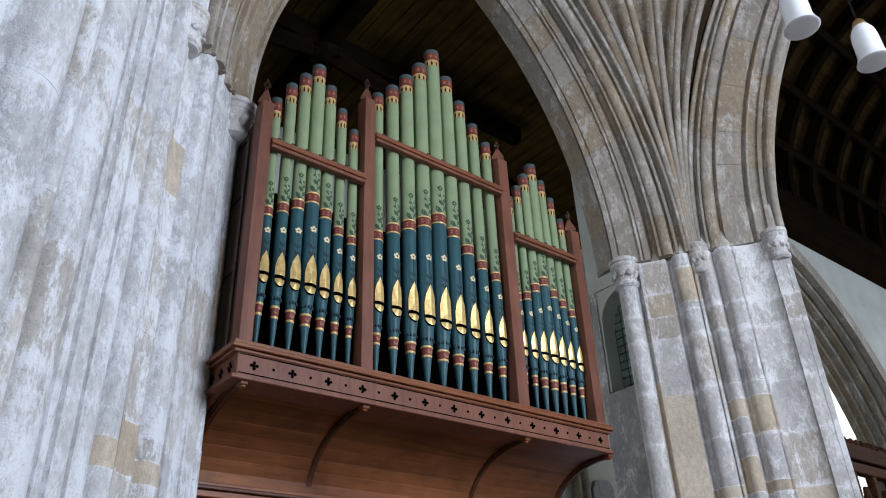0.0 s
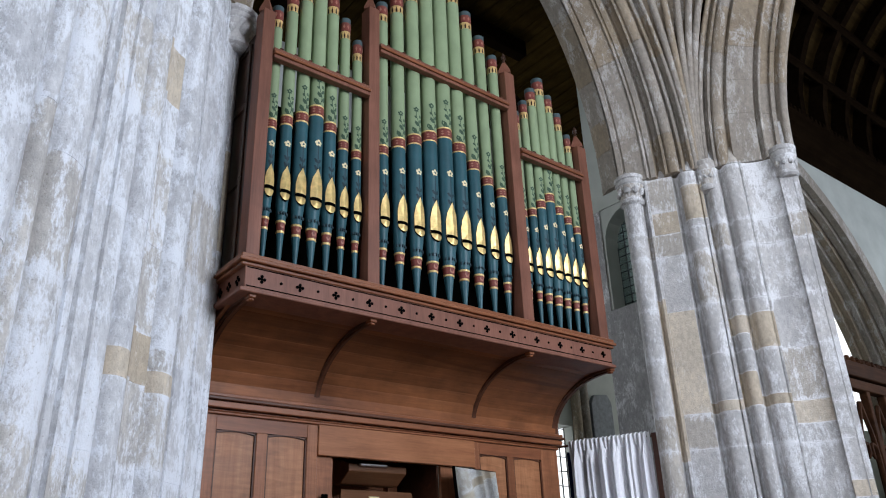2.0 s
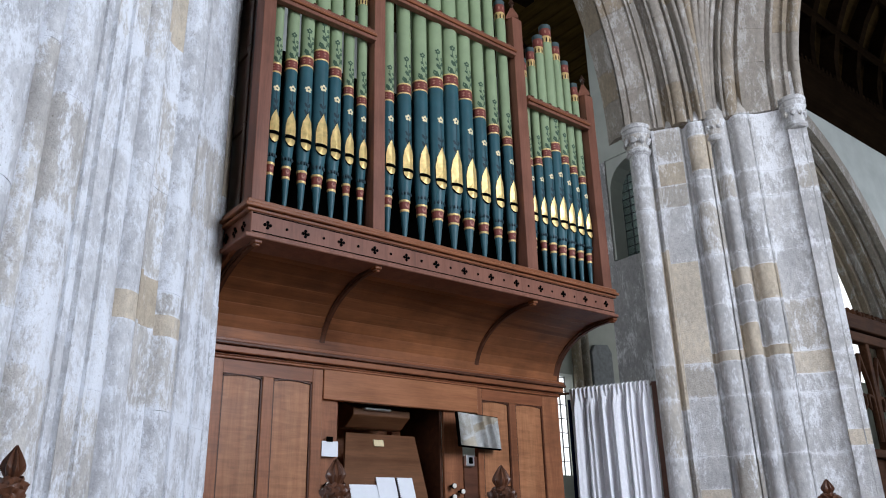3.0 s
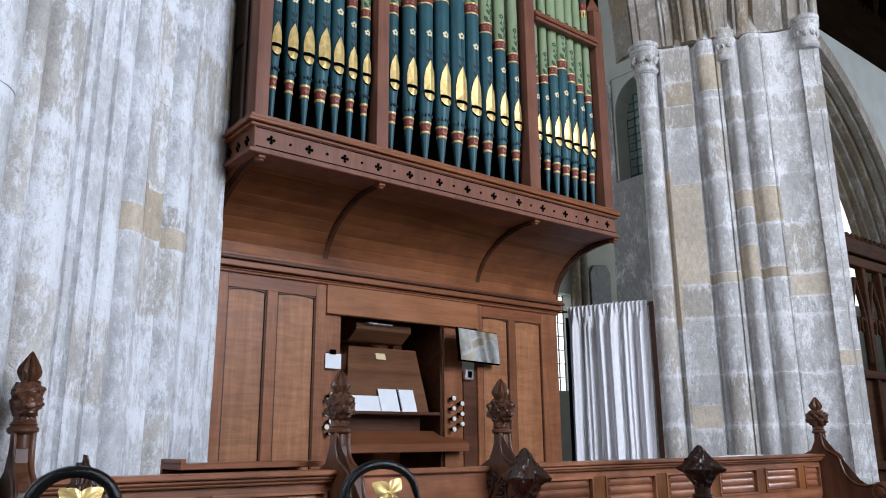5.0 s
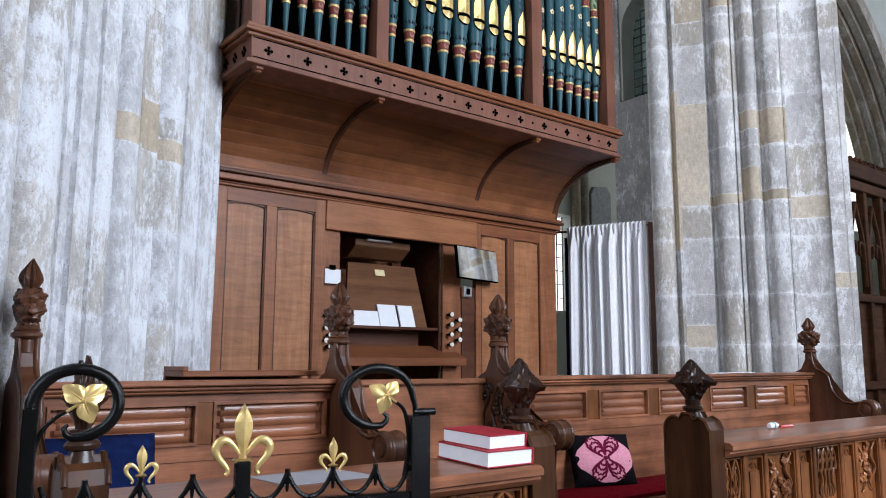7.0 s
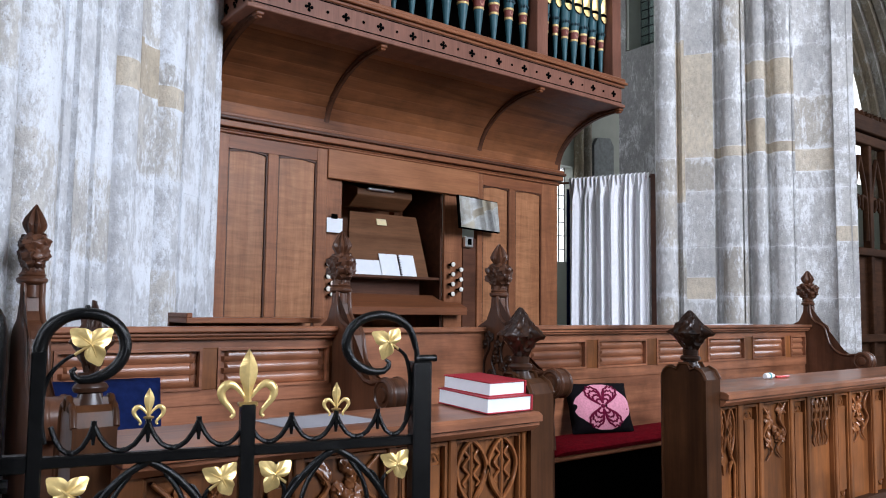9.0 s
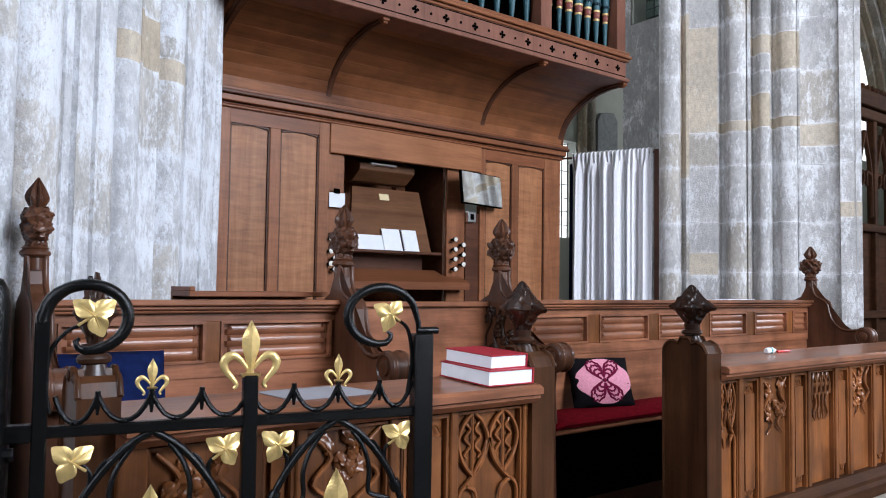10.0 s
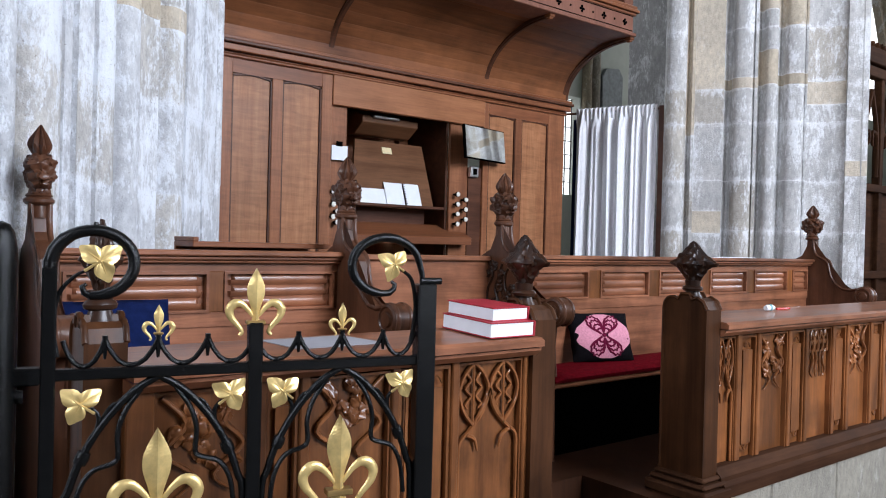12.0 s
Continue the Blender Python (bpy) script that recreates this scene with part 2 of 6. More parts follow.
M_GOLD = plain("gilding", (0.74, 0.54, 0.22), 0.36, 0.6, 0.22, 25)
M_GOLDP = plain("gold_leaf_paint", (0.72, 0.52, 0.22), 0.4, 0.5, 0.2, 40)
M_LEAF = plain("dark_green_stencil", (0.045, 0.085, 0.05), 0.6, 0, 0.2, 30, 0)
M_LEAFB = plain("dark_blue_stencil", (0.014, 0.035, 0.045), 0.6, 0, 0.2, 30, 0)
M_CREAM = plain("cream_petal", (0.72, 0.60, 0.36), 0.55, 0.1, 0.1, 30, 0)
# for truly black parts, and for shade put into colour in hollows
M_BLACK = plain("black_parts_and_shade", (0.0015, 0.0015, 0.0015), 0.8, 0, 0.2, 10, 0, 0.0)
M_IRON = plain("black_painted_iron", (0.0025, 0.0027, 0.003), 0.22, 0.0, 0.4, 60, 0.3)
M_IRON.node_tree.nodes["Principled BSDF"].inputs["Specular IOR Level"].default_value = 0.28
M_PAPER = plain("white_paper", (0.78, 0.80, 0.83), 0.8, 0, 0.03, 20, 0)
M_CURT = plain("white_curtain", (0.84, 0.83, 0.85), 0.9, 0, 0.05, 30, 0.3)
M_REDB = plain("red_cover", (0.36, 0.022, 0.035), 0.5, 0, 0.15, 20)
M_VELV = plain("crimson_velvet", (0.14, 0.003, 0.008), 0.95, 0, 0.3, 40, 0.5, 0.03)
M_NAVY = plain("navy_velvet", (0.006, 0.012, 0.052), 0.95, 0, 0.3, 30, 0.5, 0.05)
M_PINK = plain("pink_wool", (0.62, 0.25, 0.32), 0.95, 0, 0.15, 90, 0.6)
M_PLUM = plain("plum_wool", (0.12, 0.008, 0.03), 0.95, 0, 0.2, 90, 0.6, 0.05)
M_BLKW = plain("black_wool", (0.007, 0.006, 0.007), 0.95, 0, 0.2, 90, 0.6, 0.03)
M_CHROME = plain("worn_steel", (0.6, 0.6, 0.6), 0.3, 0.9, 0.1, 30)
M_IVORY = plain("ivory_knob", (0.72, 0.69, 0.62), 0.35, 0, 0.05, 30, 0)
M_OPAL = plain("opal_glass", (0.8, 0.82, 0.84), 0.25, 0, 0.04, 10, 0)
M_BRASS = plain("old_brass", (0.5, 0.33, 0.13), 0.35, 0.9, 0.2, 30)
M_MIRROR = plain("mirror_silver", (0.8, 0.82, 0.8), 0.04, 1.0, 0.02, 5, 0)
M_LEAD = plain("lead_came", (0.05, 0.05, 0.055), 0.6, 0.3)
M_PEN = plain("red_plastic", (0.55, 0.02, 0.015), 0.3, 0, 0.05, 20, 0)


def glow(name, col, strength):
    m = bpy.data.materials.new(name)
    m.use_nodes = True
    nt = m.node_tree
    nt.nodes.remove(nt.nodes["Principled BSDF"])
    e = nt.nodes.new("ShaderNodeEmission")
    e.inputs[0].default_value, e.inputs[1].default_value = (*col, 1), strength
    nt.links.new(e.outputs[0], nt.nodes["Material Output"].inputs[0])
    return m


M_SKY = glow("bright_sky", (0.93, 0.96, 1.0), 1.6)
M_SKYB = glow("pale_sky", (0.95, 0.96, 1.0), 1.6)


def glazing(name):
    m, nt, p, g = base(name, 0.15)
    p.inputs["Base Color"].default_value = (0.62, 0.74, 0.74, 1)
    p.inputs["Transmission Weight"].default_value = 0.85
    p.inputs["IOR"].default_value = 1.3
    bump(nt, p, tex(nt, "ShaderNodeTexNoise", g, 18), 0.4, 0.01)
    return m


M_GLASS = glazing("old_leaded_glass")


# ---------------------------------------------------------------- piers and arches
def carve(bm, cx, cy, cz, rx, ry, rz, amount, freq=38):
    """A carved knot of foliage."""
    geo = bmesh.ops.create_icosphere(bm, subdivisions=3, radius=1.0, matrix=Matrix.Translation((cx, cy, cz)) @ Matrix.Diagonal((rx, ry, rz, 1)))
    for v in geo["verts"]:
        v.co += noise.noise_vector(v.co * freq) * amount + noise.noise_vector(v.co * freq * 2.2) * amount * 0.5


def moulded(start, end, features):
    """A moulded face in plan: points from start to end, and the runs that make one stone each."""
    a, b = Vector(start), Vector(end)
    d = (b - a).normalized()
    n = Vector((-d.y, d.x))
    if n.dot(Vector((0.2, 0.5)) - a) < 0:
        n = -n
    pts, s, groups = [], 0.0, []
    for kind, w, depth, cut in features:
        if cut or not groups:
            groups.append([])
        run = groups[-1]
        k = {"flat": 1, "roll": 8, "hollow": 6, "fillet": 3}[kind]
        for i in range(k + 1):
            f = i / k
            h = {"flat": 0.0, "fillet": depth, "roll": depth * math.sqrt(max(0, 1 - (2 * f - 1) ** 2)), "hollow": -1.1 * depth * math.sin(math.pi * f) ** 0.7}[kind]
            if kind == "fillet" and i in (0, k):
                h = 0.0
            ff = {0: 0.0, 1: 0.06, 2: 0.94, 3: 1.0}[i] if kind == "fillet" else f
            p = a + d * (s + ff * w) + n * h
            if not run or (run[-1] - p).length > 1e-4:
                run.append(p)
        s += w
    return groups, n, d


RIGHT = [("roll", 0.20, 0.09, 1), ("hollow", 0.05, 0.05, 1), ("fillet", 0.03, 0.015, 0), ("flat", 0.26, 0, 1), ("hollow", 0.07, 0.06, 1), ("roll", 0.19, 0.06, 1),
         ("fillet", 0.03, 0.03, 0), ("hollow", 0.05, 0.045, 1), ("roll", 0.12, 0.05, 0), ("hollow", 0.06, 0.05, 1), ("roll", 0.17, 0.045, 0), ("fillet", 0.02, 0.012, 0),
         ("hollow", 0.32, 0.035, 1), ("fillet", 0.05, 0.02, 1), ("flat", 0.13, 0, 0)]
LEFT = [("roll", 0.07, 0.015, 1), ("flat", 0.16, 0, 1), ("fillet", 0.02, 0.012, 0), ("flat", 0.19, 0, 0), ("hollow", 0.05, 0.05, 0), ("roll", 0.17, 0.035, 1), ("hollow", 0.085, 0.06, 0),
        ("hollow", 0.19, 0.018, 1), ("fillet", 0.025, 0.02, 0), ("roll", 0.15, 0.045, 1), ("hollow", 0.05, 0.05, 0), ("roll", 0.125, 0.035, 1), ("fillet", 0.02, 0.02, 0), ("flat", 0.11, 0, 0),
        ("hollow", 0.075, 0.065, 1), ("fillet", 0.055, 0.025, 0), ("roll", 0.225, 0.05, 1), ("hollow", 0.04, 0.045, 0), ("roll", 0.10, 0.04, 1), ("hollow", 0.06, 0.05, 0),
        ("roll", 0.30, 0.10, 1), ("hollow", 0.1, 0.07, 0), ("flat", 0.14, 0, 1), ("fillet", 0.04, 0.03, 0), ("flat", 0.5, 0, 1)]
R0, R1 = (6.42, 5.0), (7.32, 3.56)
L0, L1 = (1.965, 4.98), (0.56, 3.626)
CAP_Z = 5.56
R_START = (6.402, 5.028)
# stones renewed in a warmer stone: along the face from, to; height from, to
RENEWED_R = [(0.17, 0.6, 3.03, 4.05), (0.26, 0.5, 4.9, 5.15), (0.6, 0.62, 3.02, 3.12), (0.87, 0.92, 3.05, 3.37), (0.87, 0.92, 3.74, 3.92), (1.05, 1.15, 3.58, 3.93), (1.05, 1.15, 3.04, 3.14),
             (1.26, 1.5, 2.857, 3.065), (0.3, 0.5, 1.67, 1.88), (0.22, 0.24, 2.6, 4.2), (0.6, 0.65, 5.0, 5.4), (1.6, 1.7, 2.2, 2.34)]
RENEWED_L = [(0.97, 1.1, 2.57, 2.71), (0.74, 0.95, 2.6, 2.86), (0.49, 0.66, 2.585, 2.70), (0.74, 0.95, 4.28, 4.66), (0.0, 0.05, 3.65, 4.4), (0.3, 0.4, 5.9, 6.3)]


def stones(parent, groups, n, material, beds, rng, renewed, gap, shift=0.0, crown=0.0):
    """Ashlar in courses: each stone a piece with a slightly recessed joint. beds: heights of the bed joints."""
    first = groups[0][0]
    for run in groups:
        lo, hi = (run[0] - first).length, (run[-1] - first).length
        own = [(a, b) for s0, s1, a, b in renewed if lo - 0.01 <= (s0 + s1) / 2 <= hi + 0.01]
        move = rng.uniform(-shift, shift)
        cuts = [beds[0]] + [z + move for z in beds[1:-1]] + [beds[-1]] + ([beds[-1] + crown] if crown else [])
        cuts = [z for z in cuts if not any(a - 0.08 < z < b + 0.08 for a, b in own)] + [z for q in own for z in q]
        cuts.sort()
        for z0, z1 in zip(cuts, cuts[1:]):
            bm = B()
            out = rng.uniform(0.0, 0.004)
            front = [p + n * out for p in run]
            e0, e1 = (front[1] - front[0]).normalized(), (front[-1] - front[-2]).normalized()
            front[0] = front[0] + e0 * 0.0015
            front[-1] = front[-1] - e1 * 0.0015
            back = [front[-1] - n * 0.22, front[0] - n * 0.22]
            poly = [(p.x, p.y) for p in front + back]
            lean = n * 0.13 if crown and z1 > beds[-1] else Vector((0, 0))
            loft(bm, [[(x, y, z0 + gap) for x, y in poly], [(x - lean.x, y - lean.y, z1 - gap) for x, y in poly]])
            part("stone_block", bm, M_BEIGE if (z0, z1) in own else material, parent, smooth=40)


def bed_heights(z0, z1, rng, courses):
    out = [z0]
    while out[-1] < z1 - courses[1]:
        out.append(out[-1] + rng.uniform(*courses))
    return out + [z1]


def core(name, groups, n, material, z0, z1, depth, label):
    bm = B()
    front = [p - n * 0.003 for run in groups for p in run]
    back = [front[-1] - n * depth, front[0] - n * depth]
    poly = [(p.x, p.y) for p in front + back]
    loft(bm, [[(x, y, z0) for x, y in poly], [(x, y, z1) for x, y in poly]])
    return solid(name, bm, material, label, "pier", "structure", smooth=40)


def capital(at, r, parent_material, label, scale=1.0):
    cap = thing("shaft_capital", at, label, "capital", "carved capitals on the piers", "structure")
    bm = B()
    lathe(bm, [(r * 1.0, -0.02), (r * 1.22, 0.0), (r * 1.22, 0.03), (r * 1.0, 0.045)], n=20)
    part("necking", bm, parent_material, cap, smooth=40)
    bm = B()
    lathe(bm, [(r, 0.04), (r * 1.05, 0.1), (r * 1.25, 0.17), (r * 1.32, 0.21)], n=20)
    part("bell", bm, parent_material, cap, smooth=40)
    bm = B()
    lathe(bm, [(r * 1.3, 0.2), (r * 1.42, 0.215), (r * 1.42, 0.25), (r * 1.34, 0.262), (r * 1.48, 0.275), (r * 1.48, 0.31), (r * 1.3, 0.325)], n=20)
    part("abacus", bm, parent_material, cap, smooth=40)
    for i in range(9):
        bm = B()
        a = 2 * math.pi * i / 9
        bmesh.ops.create_icosphere(bm, subdivisions=2, radius=r * 0.3, matrix=Matrix.Translation((r * 1.14 * math.cos(a), r * 1.14 * math.sin(a), 0.13)) @ Matrix.Diagonal((1, 1, 1.25, 1)))
        for v in bm.verts:
            v.co += noise.noise_vector(v.co * 30) * r * 0.22
        part("carved_leaf", bm, parent_material, cap, smooth=60)
    return cap


rng = random.Random(4)
rg, rn, rd = moulded(R_START, (R_START[0] + R1[0] - R0[0], R_START[1] + R1[1] - R0[1]), RIGHT)
lg, ln, ld = moulded(L0, L1, LEFT)
pier_right = core("pier_east", rg, rn, M_MORTAR, 0, CAP_Z - 0.005, 1.1, "grey limewashed stone crossing pier with clustered shafts")
pier_left = core("pier_west", lg, ln, M_MORTAR, 0, 11.5, 1.3, "pale limewashed stone crossing pier with deep mouldings")
stones(pier_right, rg, rn, M_STONE_R, [0.0, 0.4, 0.8, 1.25, 1.70, 2.167, 2.70, 3.03, 3.577, 4.08, 4.645, 4.92, CAP_Z], rng, RENEWED_R, 0.003, 0.015, 0.34)
stones(pier_left, lg, ln, M_STONE, bed_heights(0.0, 11.0, rng, (0.34, 0.66)), rng, RENEWED_L, 0.0003, 0.12)
bm = B()
prism(bm, [(7.30, 3.58), (7.46, 3.62), (7.6, 4.2), (7.6, 5.3), (7.02, 5.3)], "z", 0, CAP_Z + 0.4)
solid("pier_east_back", bm, M_STONE_R, "grey stone return face of the crossing pier", "pier", "structure")


def on(groups_n_d, start, s, out):
    _, n, d = groups_n_d
    p = Vector(start) + d * s + n * out
    return p.x, p.y


capital((*on((rg, rn, rd), R_START, 0.10, 0.0), CAP_Z - 0.26), 0.108, M_STONE_R, "round stone capital carved with a ring of leaves")
capital((*on((rg, rn, rd), R_START, 0.89, 0.0), CAP_Z - 0.24), 0.072, M_STONE_R, "small stone capital carved with foliage below the vault ribs")
capital((*on((rg, rn, rd), R_START, 1.66, -0.02), CAP_Z - 0.24), 0.09, M_STONE_R, "stone capital carved with a leaf band")
capital((*on((lg, ln, ld), L0, 0.05, -0.03), CAP_Z - 0.3), 0.12, M_STONE_R, "weathered stone capital carved with a ring of leaves")
capital((*on((lg, ln, ld), L0, 0.93, -0.01), CAP_Z - 0.2), 0.085, M_STONE_R, "small weathered stone corbel carved with foliage")

CX, HALF, RAD = 4.19, 2.17, 4.5


def arch_piece(bm, prof, centre, turn, f0, f1, steps, half, rad, z0):
    """prof: (offset outwards, along the wall's depth). turn maps (u, depth) to x, y."""
    rings = []
    for i in range(steps + 1):
        f = f0 + (f1 - f0) * i / steps
        ring = []
        for o, dep in prof:
            top = math.acos(min(1, (rad - half) / (rad + o)))
            a = f * top
            u = (rad + o) * math.cos(a) - (rad - half)
            ring.append((*turn(u, dep), z0 + (rad + o) * math.sin(a)))
        rings.append(ring)
    loft(bm, rings)


def arch_ring(name, label, groups, turn, half, rad, z0, rng, material, count=11, back=0.3):
    root = thing(name, (0, 0, 0), label, "arch", "", "structure")
    for g in groups:
        cuts = [0.0]
        while cuts[-1] < 1:
            cuts.append(cuts[-1] + rng.uniform(0.75, 1.25) / count)
        cuts[-1] = 1.0
        for a, b in zip(cuts, cuts[1:]):
            bm = B()
            e = 0.0003
            prof = g + [(g[-1][0] + back * 0.5, g[-1][1] + back), (g[0][0] + back * 0.5, g[0][1] + back)]
            arch_piece(bm, prof, None, turn, a + e, b - e, 3, half, rad, z0)
            part("voussoir", bm, material, root, smooth=35)
    return root


# the arch over the organ: mouldings carried round above the capitals
ARCH_IN = [("fillet", 0.05, 0.02, 1), ("hollow", 0.03, 0.02, 0), ("flat", 0.2, 0, 0), ("roll", 0.03, 0.02, 0), ("hollow", 0.025, 0.02, 0), ("flat", 0.05, 0, 0), ("hollow", 0.1, 0.085, 1),
           ("fillet", 0.03, 0.025, 0), ("roll", 0.12, 0.04, 0), ("hollow", 0.03, 0.03, 0), ("fillet", 0.03, 0.02, 1), ("hollow", 0.05, 0.045, 0), ("roll", 0.05, 0.03, 0)]
ARCH_OUT = [("roll", 0.05, 0.03, 1), ("hollow", 0.05, 0.045, 0), ("fillet", 0.03, 0.02, 0), ("roll", 0.12, 0.04, 1), ("hollow", 0.05, 0.05, 0), ("flat", 0.26, 0, 1), ("hollow", 0.04, 0.03, 0),
            ("roll", 0.04, 0.03, 0), ("flat", 0.09, 0, 1), ("fillet", 0.04, 0.03, 0), ("hollow", 0.04, 0.03, 0), ("roll", 0.08, 0.03, 0)]
ag, _, _ = moulded(R0, R1, ARCH_IN)
A1 = [[(p.x - R0[0], p.y) for p in run] for run in ag]
A1 = [[(0.0, 5.16), (0.0, 5.02)]] + A1
arch_ring("organ_arch_east", "moulded pointed stone arch above the organ", A1, lambda u, d: (CX + u, d), HALF, RAD, CAP_Z, rng, M_ARCH, back=0.14)
ag, _, _ = moulded(L0, L1, ARCH_IN)
A1L = [[(-(p.x - L0[0]), p.y) for p in run] for run in ag]
A1L = [[(0.0, 5.16), (0.0, 5.0)]] + A1L
arch_ring("organ_arch_west", "moulded pointed stone arch above the organ", A1L, lambda u, d: (CX - u, d), HALF, RAD, CAP_Z, rng, M_ARCH, back=0.14)
# the arch towards the chancel, which rises from the pier's other side
start = (Vector(R0) + rd * 0.86)
ag, _, _ = moulded(tuple(start), R1, ARCH_OUT)
A2 = [[(p.y - R1[1], p.x) for p in run][::-1] for run in ag]
C2Y = R1[1] - HALF
arch_ring("chancel_arch", "moulded pointed stone arch towards the chancel", A2, lambda u, d: (d, C2Y + u), HALF, RAD, CAP_Z, rng, M_ARCH, back=0.3)


def arch_point(o, f, half=HALF, rad=RAD):
    top = math.acos(min(1, (rad - half) / (rad + o)))
    return (rad + o) * math.cos(f * top) - (rad - half), CAP_Z + (rad + o) * math.sin(f * top)


# vault cell and ribs between the two arches
o1, y1 = A1[-1][-1]
o2, x2 = A2[0][-1]


def vault(s, f):
    u1, z1 = arch_point(o1, f)
    u2, z2 = arch_point(o2, f)
    p, q = Vector((CX + u1, y1, z1)), Vector((x2, C2Y + u2, z2))
    return p.lerp(q, s)


bm = B()
loft(bm, [[vault(s / 8, f / 16) + Vector((0.11, 0.11, 0.06)) for s in range(9)] for f in range(17)], closed=False, caps=False)
solid("vault_cell", bm, M_ARCH, "dusty stone vault cell springing from the pier", "vault", "structure", smooth=60)
ribs = thing("vault_ribs", (0, 0, 0), "slender stone vault ribs fanning up from a small capital", "vault ribs", "", "structure")
for s in (0.12, 0.3, 0.5, 0.7, 0.88):
    bm = B()
    tube(bm, [vault(s, f / 18) for f in range(19)], [0.034 + 0.0009 * f for f in range(19)], 8)
    part("rib", bm, M_ARCH, ribs, smooth=50)
# wall above the organ arch
bm = B()
half_line = [arch_point(0.25, f / 16) for f in range(17)]
for sgn in (-1, 1):
    for (u0, z0), (u1, z1) in zip([(3.6, CAP_Z - 0.2)] + half_line, half_line):
        loft(bm, [[(CX + sgn * u0, y, z0), (CX + sgn * u1, y, z1), (CX + sgn * u1, y, 11.5), (CX + sgn * u0, y, 11.5)] for y in (5.03, 5.15)])
solid("wall_crossing", bm, M_ARCH, "stone wall over the organ arch", "wall", "structure")

# ---------------------------------------------------------------- floor, walls, roofs
bm = B()
box(bm, -8, 22, -7, 13, -0.3, 0.0)
floor = solid("floor", bm, M_FLOOR, "worn stone paving of the church floor", "floor", "structure")


def wall(name, x0, x1, y0, y1, z0, z1, material, label, holes=(), axis="x"):
    """A wall with arched or plain openings that go through it."""
    bm = B()
    a0, a1 = (x0, x1) if axis == "x" else (y0, y1)
    edges = sorted({a0, a1, *[h[0] for h in holes], *[h[1] for h in holes]})
    for a, b in zip(edges, edges[1:]):
        hole = [h for h in holes if h[0] <= a and b <= h[1]]
        for lo, hi in ([(z0, hole[0][2]), (hole[0][3], z1)] if hole else [(z0, z1)]):
            if axis == "x":
                box(bm, a, b, y0, y1, lo, hi)
            else:
                box(bm, x0, x1, a, b, lo, hi)
    return solid(name, bm, material, label, "wall", "structure")


wall("wall_south", -8, 22, -6.6, -6.0, 0, 11.6, M_ARCH, "dim stone wall with a high window", [(2.95, 7.45, 3.35, 7.85)])
wall("wall_west", -7.6, -7.0, -6, 13, 0, 11.6, M_ARCH, "dim stone wall with a tall window", [(-2.0, 1.0, 3.6, 8.2)], "y")
wall("wall_east", 16, 16.6, -6, 13, 0, 11, M_PLASTER, "white plastered wall with a tall window", [(-1.2, 1.8, 2.5, 7.1)], "y")
wall("wall_transept_far", -7, 16, 9.6, 10.1, 0, 11, M_PLASTER, "white plastered transept wall with a window", [(4.6, 6.6, 4.1, 6.7), (9.7, 10.3, 2.4, 4.1)])
wall("wall_transept_upper", 7.6, 8.1, 5.2, 6.42, 6.12, 9.6, M_PLASTER, "white plastered wall above the leaded window")
wall("wall_transept_side", 7.6, 8.1, 5.2, 6.42, 0, 6.12, M_DAMP, "stained grey plaster wall with an arched leaded window", [(5.39, 6.31, 4.72, 6.12)], "y")
wall("wall_transept_west", -1.6, -1.2, 5.0, 9.6, 0, 11, M_PLASTER, "white plastered transept side wall")

# leaded window in the transept's side wall
win = thing("window_1", (7.8, 5.85, 4.72), "arched leaded window with small square panes", "window", "", "structure")
win.scale = (1, 1, 0.833)
bm = B()
arc_in = [(0.42, 0.02)] + [(0.42 - 0.84 * (0.5 - 0.5 * math.cos(math.pi * i / 14)), 1.05 + 0.55 * math.sin(math.pi * i / 14) ** 0.8) for i in range(15)] + [(-0.42, 0.02)]
for sgn in (-1, 1):
    side = [p for p in arc_in if p[0] * sgn >= -1e-6]
    side = sorted(side, key=lambda p: p[1])
    for a, b in zip(side, side[1:]):
        loft(bm, [[(-0.19, a[0], a[1]), (0.19, a[0], a[1]), (0.19, sgn * 0.46, a[1]), (-0.19, sgn * 0.46, a[1])],
                  [(-0.19, b[0], b[1]), (0.19, b[0], b[1]), (0.19, sgn * 0.46, b[1]), (-0.19, sgn * 0.46, b[1])]])
box(bm, -0.19, 0.19, -0.46, 0.46, 1.6, 1.68)
part("window_frame", bm, M_PLASTER, win)
for i in range(7):
    for j in range(12):
        bm = B()
        y, z = -0.42 + i * 0.12, 0.02 + j * 0.13
        box(bm, 0.05, 0.058, y + 0.004, y + 0.116, z + 0.004, z + 0.126)
        q = part("pane", bm, M_GLASS, win)
        q.visible_shadow = False
for i in range(8):
    bm = B()
    box(bm, 0.043, 0.063, -0.423 + i * 0.12, -0.415 + i * 0.12, 0.02, 1.6)
    part("came", bm, M_LEAD, win)
for j in range(13):
    bm = B()
    box(bm, 0.043, 0.063, -0.42, 0.42, 0.017 + j * 0.13, 0.025 + j * 0.13)
    part("came", bm, M_LEAD, win)
bm = B()
box(bm, 8.9, 8.92, 4.9, 7.0, 4.2, 7.0)
solid("backdrop_sky", bm, glow("grey_daylight", (0.55, 0.66, 0.66), 0.35), "overcast daylight behind the leaded window", "sky", "backdrop")

